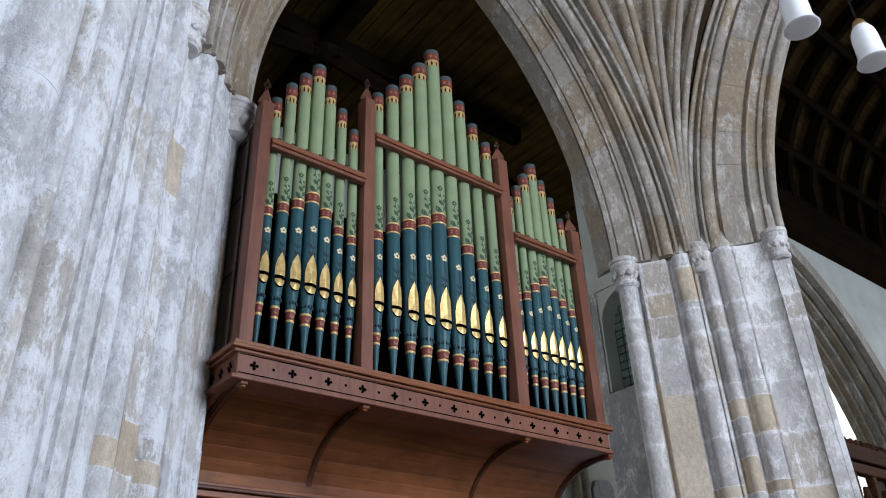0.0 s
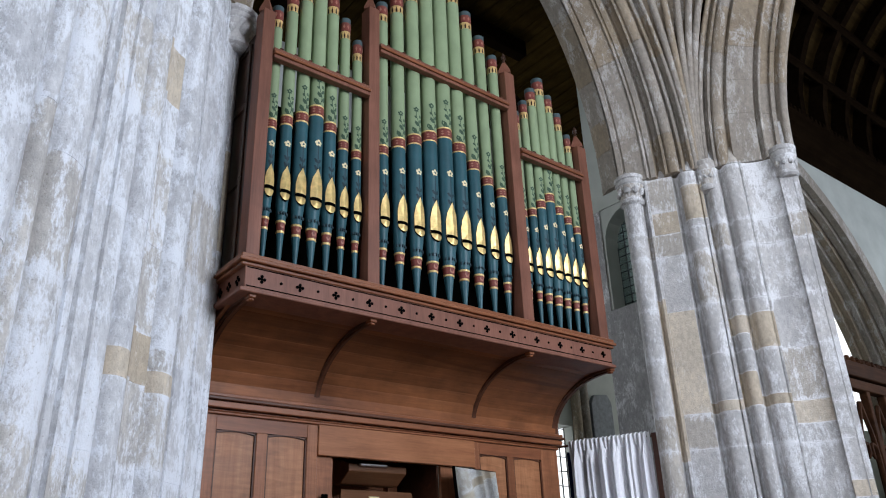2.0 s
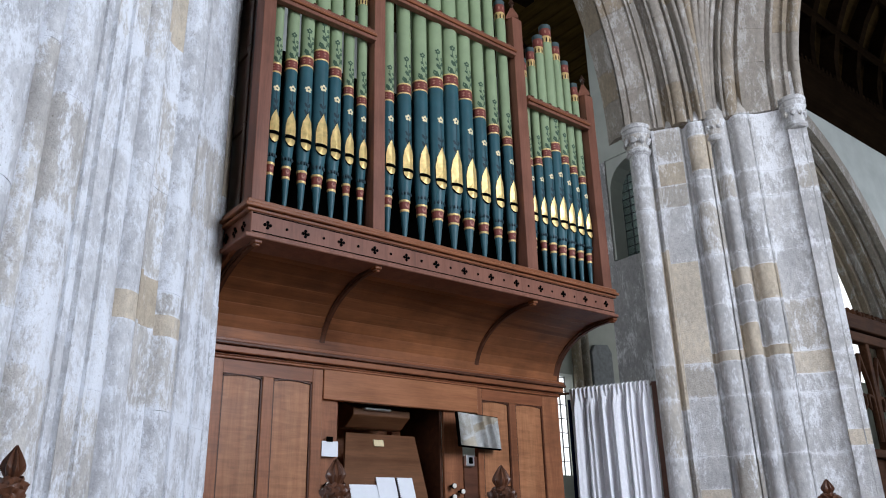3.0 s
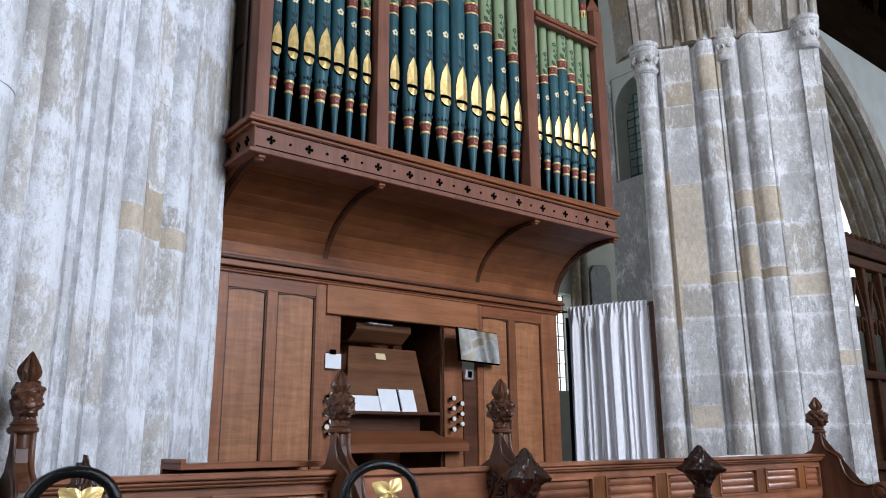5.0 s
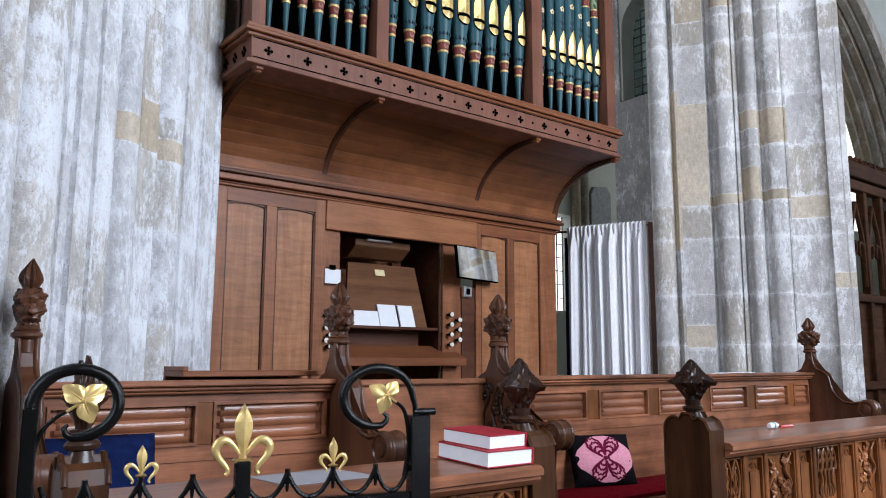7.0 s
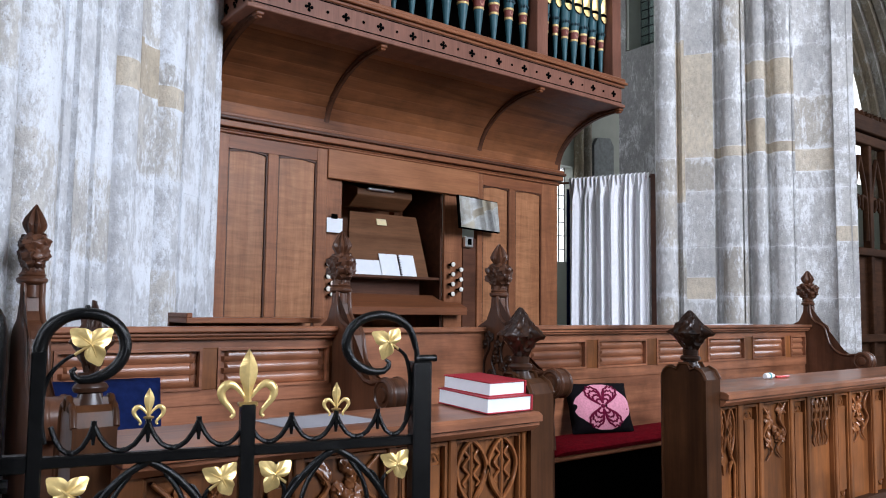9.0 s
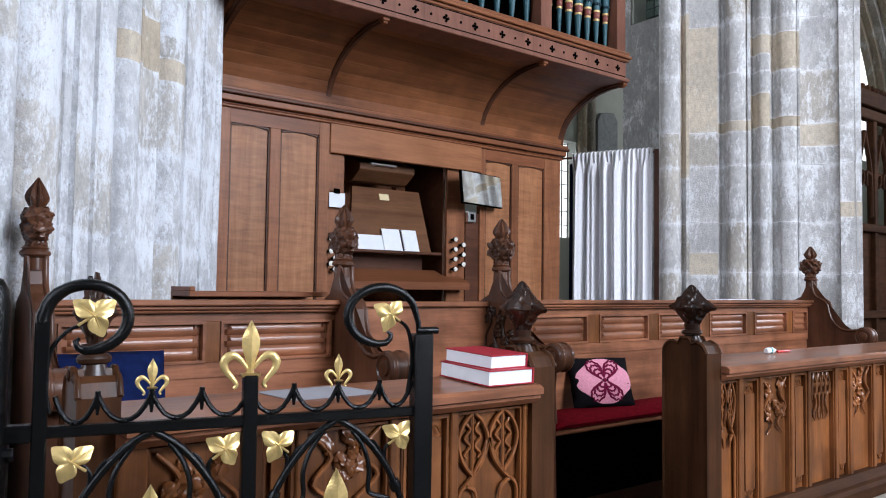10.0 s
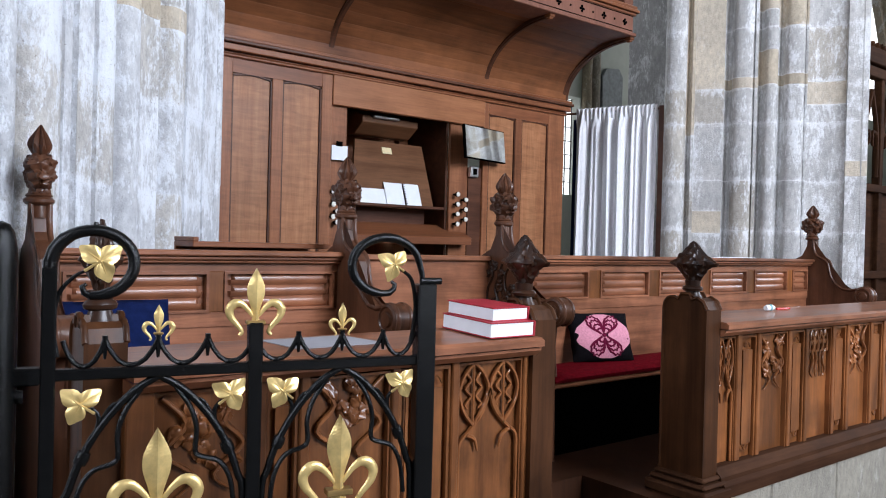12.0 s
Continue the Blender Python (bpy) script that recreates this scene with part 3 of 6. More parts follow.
# window in the far transept wall, and a tablet beside it
win = thing("window_2", (10.0, 9.62, 2.4), "narrow leaded window glowing with daylight", "window", "", "structure")
bm = B()
box(bm, -0.3, 0.3, 0.2, 0.21, 0, 1.7)
part("pane", bm, M_SKY, win)
for i in range(5):
    bm = B()
    box(bm, -0.3 + i * 0.15 - 0.006, -0.3 + i * 0.15 + 0.006, 0.17, 0.19, 0, 1.7)
    part("came", bm, M_LEAD, win)
for i in range(8):
    bm = B()
    box(bm, -0.3, 0.3, 0.17, 0.19, i * 0.24 - 0.006, i * 0.24 + 0.006)
    part("came", bm, M_LEAD, win)
for x in (10.4, 10.62):
    bm = B()
    lathe(bm, [(0.09, 0), (0.09, 6.0)], x, 9.55, 0.0, 12)
    solid("window_shaft", bm, M_ARCH, "slender stone shaft beside the window", "shaft", "structure", smooth=50)
bm = B()
prism(bm, [(10.78, 3.6), (11.34, 3.6), (11.34, 4.6), (11.24, 4.74), (10.88, 4.7), (10.78, 4.55)], "y", 9.52, 9.6)
solid("memorial_tablet", bm, plain("slate", (0.19, 0.21, 0.23), 0.5), "grey slate memorial tablet on the white wall", "tablet", bevel=0.01)

# transept roof over the organ: boards and black timbers
bm = B()
for i in range(70):
    x = -1.6 + i * 0.25
    box(bm, x, x + 0.244, 5.1, 10.0, 9.62, 9.66)
    box(bm, x + 0.235, x + 0.255, 5.1, 10.0, 9.60, 9.62)
solid("ceiling", bm, M_ROOF, "dark boarded timber ceiling over the organ", "ceiling", "structure")
truss = thing("roof_truss", (0, 0, 0), "black timber roof beams crossing at a carved boss", "roof truss", "", "structure")
for q in ((-1.3, 7.6, 7.3, 7.52, 9.3, 9.6), (3.82, 4.08, 5.2, 9.6, 9.27, 9.6)):
    bm = B()
    box(bm, *q)
    part("beam", bm, M_BEAM, truss, bevel=0.03)
for a, b in (((3.8, 7.41, 9.25), (1.2, 7.41, 8.3)), ((4.1, 7.41, 9.25), (7.4, 7.41, 8.3))):
    bm = B()
    tube(bm, [a, ((a[0] + b[0]) / 2, 7.41, (a[2] + b[2]) / 2 + 0.22), b], 0.12, 6)
    part("brace", bm, M_BEAM, truss)
bm = B()
carve(bm, 3.95, 7.41, 9.23, 0.22, 0.22, 0.12, 0.07, 9)
part("boss", bm, M_BEAM, truss, smooth=60)

# chancel beyond the pier: white wall with a great arch, wall plate, barrel roof
wall_c = thing("wall_chancel", (0, 0, 0), "white plastered chancel wall with a great pointed arch", "wall", "", "structure")
bm = B()
ACX, AH, AR, AZ = 10.2, 2.88, 4.18, 3.35


def chancel_arch_line(o):
    out = []
    top = math.acos((AR - AH) / (AR + o))
    for i in range(17):
        a = top * i / 16
        out.append((ACX + (AR + o) * math.cos(a) - (AR - AH), AZ + (AR + o) * math.sin(a)))
    return out


line = chancel_arch_line(0)
for sgn, far in ((1, 16.0), (-1, 8.12)):
    bm = B()
    cols = [(abs(far - ACX), 0.0)] + [(min(x - ACX, 2.07 if sgn < 0 else 9), z) for x, z in line]
    for (u0, z0), (u1, z1) in zip(cols, cols[1:]):
        loft(bm, [[(ACX + sgn * u0, y, z0), (ACX + sgn * u1, y, z1 if u0 != cols[0][0] else 0.0), (ACX + sgn * u1, y, 8.2), (ACX + sgn * u0, y, 8.2)] for y in (5.0, 5.4)])
    part("plaster", bm, M_PLASTER, wall_c)
for o, dep, w in ((-0.04, 4.965, 0.22), (-0.11, 5.08, 0.22), (-0.19, 5.2, 0.22), (-0.27, 5.31, 0.22), (-0.35, 5.41, 0.22), (-0.42, 5.50, 0.22)):
    bm = B()
    for i, (p, q) in enumerate(zip(chancel_arch_line(o), chancel_arch_line(o + w))):
        if i == 0:
            prev = None
        ring = [(p[0], dep, p[1]), (q[0], dep, q[1]), (q[0], dep + 0.1, q[1]), (p[0], dep + 0.1, p[1])]
        if prev:
            loft(bm, [prev, ring])
        prev = ring
    part("arch_moulding", bm, M_ARCH, wall_c, smooth=40)
bm = B()
box(bm, 12.4, 15.97, 7.0, 7.02, 3.7, 7.4)
solid("backdrop_window", bm, M_SKYB, "dazzling daylight in the aisle window", "sky", "backdrop")
aisle = thing("window_3", (0, 0, 0), "tall stone-traceried aisle window", "window", "", "structure")
for x in (13.6, 14.2, 15.3):
    bm = B()
    box(bm, x - 0.06, x + 0.06, 6.6, 6.75, 3.9, 6.75)
    part("mullion", bm, M_ARCH, aisle, bevel=0.02)
bm = B()
box(bm, 13.15, 15.65, 6.61, 6.74, 6.62, 6.78)
part("tracery", bm, M_ARCH, aisle)

wall("wall_aisle", 8.1, 16, 6.6, 6.76, 0, 8.2, M_PLASTER, "white plastered aisle wall with a tall window", [(13.2, 15.6, 3.9, 6.7)])
plate = thing("wall_plate", (0, 0, 0), "dark carved timber wall plate under the roof", "wall plate", "", "structure")
bm = B()
prism(bm, [(4.75, 8.05), (5.1, 8.05), (5.1, 7.42), (4.98, 7.42), (4.94, 7.6), (4.86, 7.66), (4.82, 7.9), (4.75, 7.96)], "x", 7.3, 16)
part("moulding", bm, M_BEAM, plate, smooth=30)
bm = B()
for i in range(60):
    box(bm, 8.0 + i * 0.125, 8.06 + i * 0.125, 4.76, 4.82, 8.05, 8.14)
part("cresting", bm, M_BEAM, plate)
roof = thing("barrel_roof", (0, 0, 0), "dark ribbed timber barrel roof of the chancel", "roof", "", "structure")
roof_prof = [(5.0 - 3.4 * (1 - math.cos(radians(a))), 8.05 + 3.0 * math.sin(radians(a))) for a in range(0, 181, 9)]
bm = B()
loft(bm, [[(x, y, z) for y, z in roof_prof] for x in (7.2, 16.2)], closed=False, caps=False)
part("boards", bm, M_BARREL, roof, smooth=40)
for i in range(11):
    x = 7.9 + i * 0.75
    bm = B()
    loft(bm, [[(x - 0.07, y, z), (x + 0.07, y, z), (x + 0.07, 1.6 + (y - 1.6) * 0.93, 8.05 + (z - 8.05) * 0.93), (x - 0.07, 1.6 + (y - 1.6) * 0.93, 8.05 + (z - 8.05) * 0.93)] for y, z in roof_prof])
    part("rib", bm, M_BEAM, roof)
for a in (18, 36, 54, 72, 90, 108, 126):
    y, z = 1.6 + 3.2 * math.cos(radians(a)), 8.05 + 2.82 * math.sin(radians(a))
    bm = B()
    tube(bm, [(7.3, y, z), (11, y, z), (16, y, z)], 0.07, 6)
    part("purlin", bm, M_BEAM, roof)
wall("wall_chancel_south", 7.6, 16, -2.3, -1.8, 0, 8.2, M_PLASTER, "white plastered chancel wall", [(9.0, 14.5, 2.0, 7.0)])
bm = B()
box(bm, -8, 7.9, -7, 5.6, 11.6, 11.8)
solid("ceiling_crossing", bm, M_ARCH, "dusty stone vault over the crossing", "ceiling", "structure")

# pendant lamps
def pendant(at):
    p = thing("pendant_lamp", at, "white opal glass pendant lamp on a thin rod", "pendant lamp", "pendant lamps")
    bm = B()
    lathe(bm, [(0.084, 0.0), (0.09, 0.004), (0.08, 0.03), (0.07, 0.06), (0.068, 0.19), (0.062, 0.24), (0.045, 0.28), (0.03, 0.295), (0.028, 0.29), (0.058, 0.235), (0.063, 0.19), (0.065, 0.06), (0.076, 0.03), (0.08, 0.0)], n=28)
    part("shade", bm, M_OPAL, p, smooth=50)
    bm = B()
    lathe(bm, [(0.034, 0.285), (0.036, 0.3), (0.03, 0.33), (0.012, 0.35)], n=16)
    part("cap", bm, M_BRASS, p, smooth=40)
    bm = B()
    lathe(bm, [(0.006, 0.34), (0.006, 6.64)], n=8)
    part("rod", bm, M_IRON, p)
    return p


lamp_a = pendant((4.24, 1.7, 5.12))
lamp_a.scale = (1.22, 1.22, 1.12)
copy_thing(lamp_a, pose(4.93, 1.575, 5.12))


# ---------------------------------------------------------------- the organ
organ = thing("pipe_organ", (3.67, 5.34, 0.4), "mahogany pipe organ with painted teal and green pipes", "pipe organ")
OB = Vector((3.67, 5.34, 0.4))


def op(name, bm, material, parent=None, label="", bevel=0.0, smooth=None, rough=0.0):
    """A part of the organ, drawn in the place's coordinates."""
    bmesh.ops.translate(bm, verts=bm.verts, vec=-OB)
    return part(name, bm, material, parent or organ, label, bevel, smooth, rough)


F = 5.34
X0, X1 = 1.99, 5.35
# lower case: frame, panels
for a, b, c, d in ((X0, 2.185, 0.4, 2.7), (2.47, 2.55, 0.4, 2.6), (2.85, 2.935, 0.4, 2.7), (4.38, 4.44, 0.4, 2.7), (4.745, 4.82, 0.4, 2.6), (5.145, X1, 0.4, 2.7)):
    bm = B()
    box(bm, a, b, F, F + 0.05, c, d)
    op("stile", bm, M_CASE, bevel=0.004)
for a, b in ((2.185, 2.85), (4.44, 5.145)):
    bm = B()
    box(bm, a, b, F + 0.002, F + 0.048, 2.6, 2.7)
    op("top_rail", bm, M_CASE_X)
for a, b in ((2.185, 2.47), (2.55, 2.85), (4.44, 4.745), (4.82, 5.145)):
    bm = B()
    w = b - a
    box(bm, a, b, F + 0.022, F + 0.04, 0.4, 2.6)
    op("panel", bm, M_PANEL)
    bm = B()
    top = [(a + w * i / 12, 2.585 + 0.016 * math.sin(math.pi * i / 12)) for i in range(13)]
    strip(bm, top, 0.012, F + 0.008, F + 0.03)
    box(bm, a, a + 0.01, F + 0.008, F + 0.03, 0.4, 2.59)
    box(bm, b - 0.01, b, F + 0.008, F + 0.03, 0.4, 2.59)
    op("panel_bead", bm, M_DARKW)
bm = B()
box(bm, 2.935, 4.38, F - 0.012, F + 0.04, 2.485, 2.7)
op("fascia", bm, M_FASCIA, bevel=0.004)
# cornice
for z0, z1, out in ((2.695, 2.712, 0.02), (2.715, 2.728, 0.012), (2.732, 2.775, 0.05), (2.777, 2.80, 0.075), (2.80, 2.825, 0.06)):
    bm = B()
    box(bm, X0, X1 + out * 0.6, F - out, F + 0.06, z0, z1)
    op("cornice", bm, M_DARKW if out > 0.07 else M_CASE_X, bevel=0.005)
# coved underside in boards, with ribs
def cove(a, o=0.0):
    a = radians(a)
    return F - 0.02 - (0.72 - o) * (1 - math.cos(a)), 2.82 + (0.46 - o) * math.sin(a)


for i in range(9):
    a, b = 10 * i, 10 * (i + 1) - 0.4
    p, q, r, s = cove(a), cove(b), cove(b, -0.02), cove(a, -0.02)
    bm = B()
    prism(bm, [p, q, r, s], "x", X0 + 0.02, X1 - 0.02)
    op("cove_board", bm, M_COVE)
for x, w in ((2.03, 0.05), (2.9, 0.045), (4.37, 0.045), (5.32, 0.07)):
    bm = B()
    pts = [cove(a, 0.03) for a in range(0, 91, 6)] + [cove(a, -0.01) for a in range(90, -1, -6)]
    prism(bm, pts, "x", x - w / 2, x + w / 2)
    op("cove_rib", bm, M_DARKW, smooth=30)
    bm = B()
    pts = [cove(a, 0.045) for a in range(0, 91, 6)] + [cove(a, 0.02) for a in range(90, -1, -6)]
    prism(bm, pts, "x", x - w / 5, x + w / 5)
    op("rib_bead", bm, M_DARKW, smooth=30)
    bm = B()
    box(bm, x - 0.026, x + 0.026, 4.575, 4.64, 3.24, 3.275)
    box(bm, x - 0.018, x + 0.018, 4.585, 4.63, 3.225, 3.241)
    op("rib_drop", bm, M_CASE_X, bevel=0.006)
# side of the cove and of the case, seen beside the pier
for x in (X0 - 0.01, X1 - 0.015):
    bm = B()
    prism(bm, [cove(a, -0.01) for a in range(0, 91, 6)] + [(5.9, 3.28), (5.9, 2.82)], "x", x, x + 0.025)
    op("cove_end", bm, M_CASE)
# pierced band
BY, BX0, BX1 = 4.56, 1.945, 5.325
bm = B()
box(bm, BX0 + 0.02, BX1 - 0.02, BY, 5.4, 3.285, 3.435)
op("band", bm, M_POST, bevel=0.004)
for z0, z1, out in ((3.262, 3.29, 0.012), (3.43, 3.452, 0.01), (3.455, 3.478, 0.03), (3.48, 3.51, 0.015)):
    bm = B()
    box(bm, BX0 - out, BX1 + out, BY - out, 5.42, z0, z1)
    op("band_moulding", bm, M_POST if z1 < 3.3 else M_CASE_X, bevel=0.005)
bm = B()
for z in (3.30, 3.42):
    box(bm, BX0 + 0.03, BX1 - 0.03, BY - 0.003, BY + 0.01, z, z + 0.006)
op("incised_line", bm, M_BLACK)
N = 13
for i in range(N):
    x = BX0 + 0.13 + i * (BX1 - BX0 - 0.26) / (N - 1)
    bm = B()
    for dx, dz in ((0.018, 0), (-0.018, 0), (0, 0.018), (0, -0.018)):
        prism(bm, arc(x + dx, 3.36 + dz, 0.0105, 0, 330, 11), "y", BY - 0.004, BY + 0.004)
    box(bm, x - 0.014, x + 0.014, BY - 0.003, BY + 0.003, 3.356, 3.364)
    box(bm, x - 0.006, x + 0.006, BY - 0.0025, BY + 0.0025, 3.344, 3.376)
    op("quatrefoil", bm, M_BLACK)
    if i < N - 1:
        x += (BX1 - BX0 - 0.26) / (N - 1) / 2
        bm = B()
        prism(bm, arc(x, 3.36, 0.009, 0, 330, 11), "y", BY - 0.004, BY + 0.004)
        op("round_piercing", bm, M_BLACK)
for i in range(3):
    y = 4.66 + i * 0.13
    bm = B()
    for dy, dz in ((0.019, 0), (-0.019, 0), (0, 0.021), (0, -0.021)):
        prism(bm, arc(y + dy, 3.36 + dz, 0.0125, 0, 330, 11), "x", BX0 + 0.016, BX0 + 0.024)
    op("quatrefoil", bm, M_BLACK)
# posts and finials
PY = 4.61
POSTS = ((1.98, 2.07, 5.52), (2.873, 2.97, 6.0), (4.345, 4.462, 6.0), (5.25, 5.362, 5.52))
for x0, x1, top in POSTS:
    bm = B()
    box(bm, x0, x1, PY, PY + 0.12, 3.51, top - 0.06)
    xm, ym, h = (x0 + x1) / 2, PY + 0.06, (x1 - x0) / 2
    lathe(bm, [(h * 1.4142, top - 0.06), (h * 1.3, top - 0.03), (h * 0.4, top + 0.075), (h * 0.32, top + 0.085)], xm, ym, 0, 4)
    post = op("post", bm, M_POST, bevel=0.003)
    bm = B()
    lathe(bm, [(0.012, top + 0.07), (0.016, top + 0.1), (0.01, top + 0.115), (0.02, top + 0.135), (0.024, top + 0.15), (0.012, top + 0.175), (0.003, top + 0.2)], xm, ym, 0, 10)
    for k in range(4):
        c, s = math.cos(k * math.pi / 2), math.sin(k * math.pi / 2)
        tube(bm, [(xm, ym, top + 0.12), (xm + 0.025 * c, ym + 0.025 * s, top + 0.14), (xm + 0.036 * c, ym + 0.036 * s, top + 0.13)], [0.008, 0.008, 0.004], 6)
    bmesh.ops.translate(bm, verts=bm.verts, vec=-OB)
    part("finial", bm, M_OAK_D, post, smooth=50)
# rails
for a, b, z in ((2.07, 2.873, 5.045), (2.97, 4.345, 5.505), (4.462, 5.25, 5.065)):
    for z0, z1, o, m in ((z, z + 0.03, 0.012, M_POST), (z + 0.032, z + 0.055, 0.024, M_CASE_X), (z + 0.056, z + 0.09, 0.008, M_POST)):
        bm = B()
        box(bm, a, b, PY - o - 0.012, PY + 0.03, z0, z1)
        op("pipe_rail", bm, m, bevel=0.003)
    bm = B()
    k = 9 if b - a > 1 else 7
    for i in range(k):
        x = a + (b - a) * (i + 0.5) / k
        box(bm, x - 0.012, x + 0.012, PY - 0.02, PY + 0.03, z + 0.09, z + 0.102)
    op("rail_notches", bm, M_DARKW)
# case sides, back, and black boards for the shade inside
for x, y0 in ((1.985, 4.73), (5.335, 4.73)):
    bm = B()
    box(bm, x, x + 0.022, y0, 5.9, 3.51, 5.3)
    op("case_side", bm, M_OAK_D)
    for z0, z1 in ((3.6, 4.1), (4.2, 4.7), (4.8, 5.2)):
        bm = B()
        sx = x - 0.012 if x < 3 else x + 0.016
        box(bm, sx, sx + 0.018, y0 + 0.05, y0 + 0.09, z0 - 0.05, z1 + 0.05)
        box(bm, sx, sx + 0.018, y0 + 0.3, y0 + 0.35, z0 - 0.05, z1 + 0.05)
        box(bm, sx, sx + 0.018, y0 + 0.09, y0 + 0.3, z1, z1 + 0.05)
        op("side_framing", bm, M_OAK_D, bevel=0.004)
# back board and stays near black: the case's inner shade as colour
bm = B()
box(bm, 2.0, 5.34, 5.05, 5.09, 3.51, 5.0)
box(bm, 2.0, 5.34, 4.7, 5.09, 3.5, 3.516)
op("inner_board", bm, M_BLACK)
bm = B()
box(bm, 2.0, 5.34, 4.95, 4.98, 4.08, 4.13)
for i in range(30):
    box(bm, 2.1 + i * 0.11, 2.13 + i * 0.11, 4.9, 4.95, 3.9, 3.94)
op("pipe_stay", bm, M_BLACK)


# pipes
def flower(bm, cx, cz, r, wrap, n=5):
    for k in range(n):
        a = math.pi / 2 + 2 * math.pi * k / n
        pts = [(cx + r * 0.62 * math.cos(a) + r * 0.4 * math.cos(t), cz + r * 0.62 * math.sin(a) + r * 0.4 * math.sin(t)) for t in [2 * math.pi * j / 8 for j in range(8)]]
        f = bm.faces.new([bm.verts.new(wrap(u, z)) for u, z in pts])
        f.normal_update()


def pipe(x, d, top, mouth, red):
    """One front pipe: teal foot and lower tube, gilt mouth, oxblood bands, green upper tube."""
    r = d / 2
    y = PY + 0.085

    def wrap_at(off):
        def w(u, z):
            a = u / r
            return (x + (r + off) * math.sin(a), y - (r + off) * math.cos(a), z)
        return w

    def ring(bm, z0, z1, k=1.0, rr=None):
        a = rr or r
        lathe(bm, [(a * k, z0), (a * k, z1)], x, y, 0, 20)

    bm = B()
    lathe(bm, [(0.012, 3.53), (r * 0.62, 3.80), (r, mouth - 0.03), (r, red)], x, y, 0, 22)
    body = op("pipe", bm, M_BLUE, smooth=50)
    def sub(name, bm, m, label="", smooth=50):
        bmesh.ops.translate(bm, verts=bm.verts, vec=-OB)
        return part(name, bm, m, body, label, smooth=smooth)
    hb = 0.045 + d * 0.35
    bm = B()
    ring(bm, red, red + hb, 1.012)
    sub("band", bm, M_RED, "oxblood painted band")
    for z in (red - 0.004, red + hb - 0.008):
        bm = B()
        lathe(bm, [(r * 1.0, z), (r * 1.03, z + 0.002), (r * 1.03, z + 0.012), (r * 1.0, z + 0.014)], x, y, 0, 20)
        sub("gilt_ring", bm, M_GOLDP)
    bm = B()
    w = wrap_at(0.003)
    for k in (-1, 0, 1):
        for zz in (red + hb * 0.36, red + hb * 0.62):
            f = bm.faces.new([bm.verts.new(w(k * r * 0.75 + u * r * 0.2, zz + v * hb * 0.1)) for u, v in ((-1, 0), (0, -1), (1, 0), (0, 1))])
    sub("band_pattern", bm, plain_pattern, smooth=None)
    bm = B()
    ring(bm, red + hb, top - 0.2)
    sub("upper_tube", bm, M_GREEN)
    # crown of the pipe
    bm = B()
    ring(bm, top - 0.2, top - 0.13, 1.01)
    sub("gilt_collar", bm, M_GOLDP)
    bm = B()
    for k in range(-2, 3):
        u = k * r * 0.62
        f = bm.faces.new([bm.verts.new(w(u + a * r, top - 0.2 + b)) for a, b in ((-0.1, 0.0), (0.1, 0.0), (0.13, 0.03), (0.0, 0.055), (-0.13, 0.03))])
    sub("collar_pattern", bm, M_OAK_D, smooth=None)
    bm = B()
    ring(bm, top - 0.13, top - 0.045, 1.012)
    sub("crown_band", bm, M_RED)
    bm = B()
    for k in (-1, 0, 1):
        f = bm.faces.new([bm.verts.new(w(k * r * 0.75 + a * r * 0.2, top - 0.088 + b * 0.022)) for a, b in ((-1, 0), (0, -1), (1, 0), (0, 1))])
    sub("band_pattern", bm, plain_pattern, smooth=None)
    bm = B()
    lathe(bm, [(r, top - 0.045), (r * 1.02, top - 0.04), (r * 1.02, top), (r * 0.9, top), (r * 0.9, top - 0.12)], x, y, 0, 20)
    sub("rim", bm, M_RIM, "dull teal rim")
    # foot band
    def foot_r(z):
        return r * 0.62 + (r - r * 0.62) * (z - 3.80) / (mouth - 0.03 - 3.80) if z > 3.80 else 0.012 + (r * 0.62 - 0.012) * (z - 3.53) / 0.27
    z0, z1 = 3.772, 3.84
    bm = B()
    lathe(bm, [(foot_r(z0) * 1.03, z0), (foot_r(3.8) * 1.03, 3.8), (foot_r(z1) * 1.03, z1)], x, y, 0, 18)
    sub("foot_band", bm, M_RED)
    for z in (z0 - 0.008, z1 - 0.004):
        bm = B()
        lathe(bm, [(foot_r(z) * 1.0, z - 0.003), (foot_r(z) * 1.1, z + 0.001), (foot_r(z) * 1.1, z + 0.013), (foot_r(z) * 1.0, z + 0.017)], x, y, 0, 18)
        sub("gilt_ring", bm, M_GOLDP)
    bm = B()
    rr = foot_r(3.81) * 1.04
    f = bm.faces.new([bm.verts.new((x + rr * 0.5 * math.cos(t), y - rr * math.sqrt(1 - (0.5 * math.cos(t)) ** 2) - 0.001, 3.808 + rr * 0.5 * math.sin(t))) for t in [2 * math.pi * j / 8 for j in range(8)]])
    sub("foot_rosette", bm, plain_pattern, smooth=None)
    bm = B()
    for k in range(-2, 3):
        rr = foot_r(3.9) + 0.002
        a = k * 0.5
        lathe(bm, [(0.001, 3.886), (0.008, 3.894), (0.008, 3.906), (0.001, 3.916)], x + rr * math.sin(a), y - rr * math.cos(a), 0, 6)
    sub("foot_studs", bm, M_LEAFB)
    # mouth
    mh = d * 1.95 + 0.04
    mw = r * 0.74
    flat = [(mw * k / 4, mouth + 0.016) for k in range(3, -4, -1)]
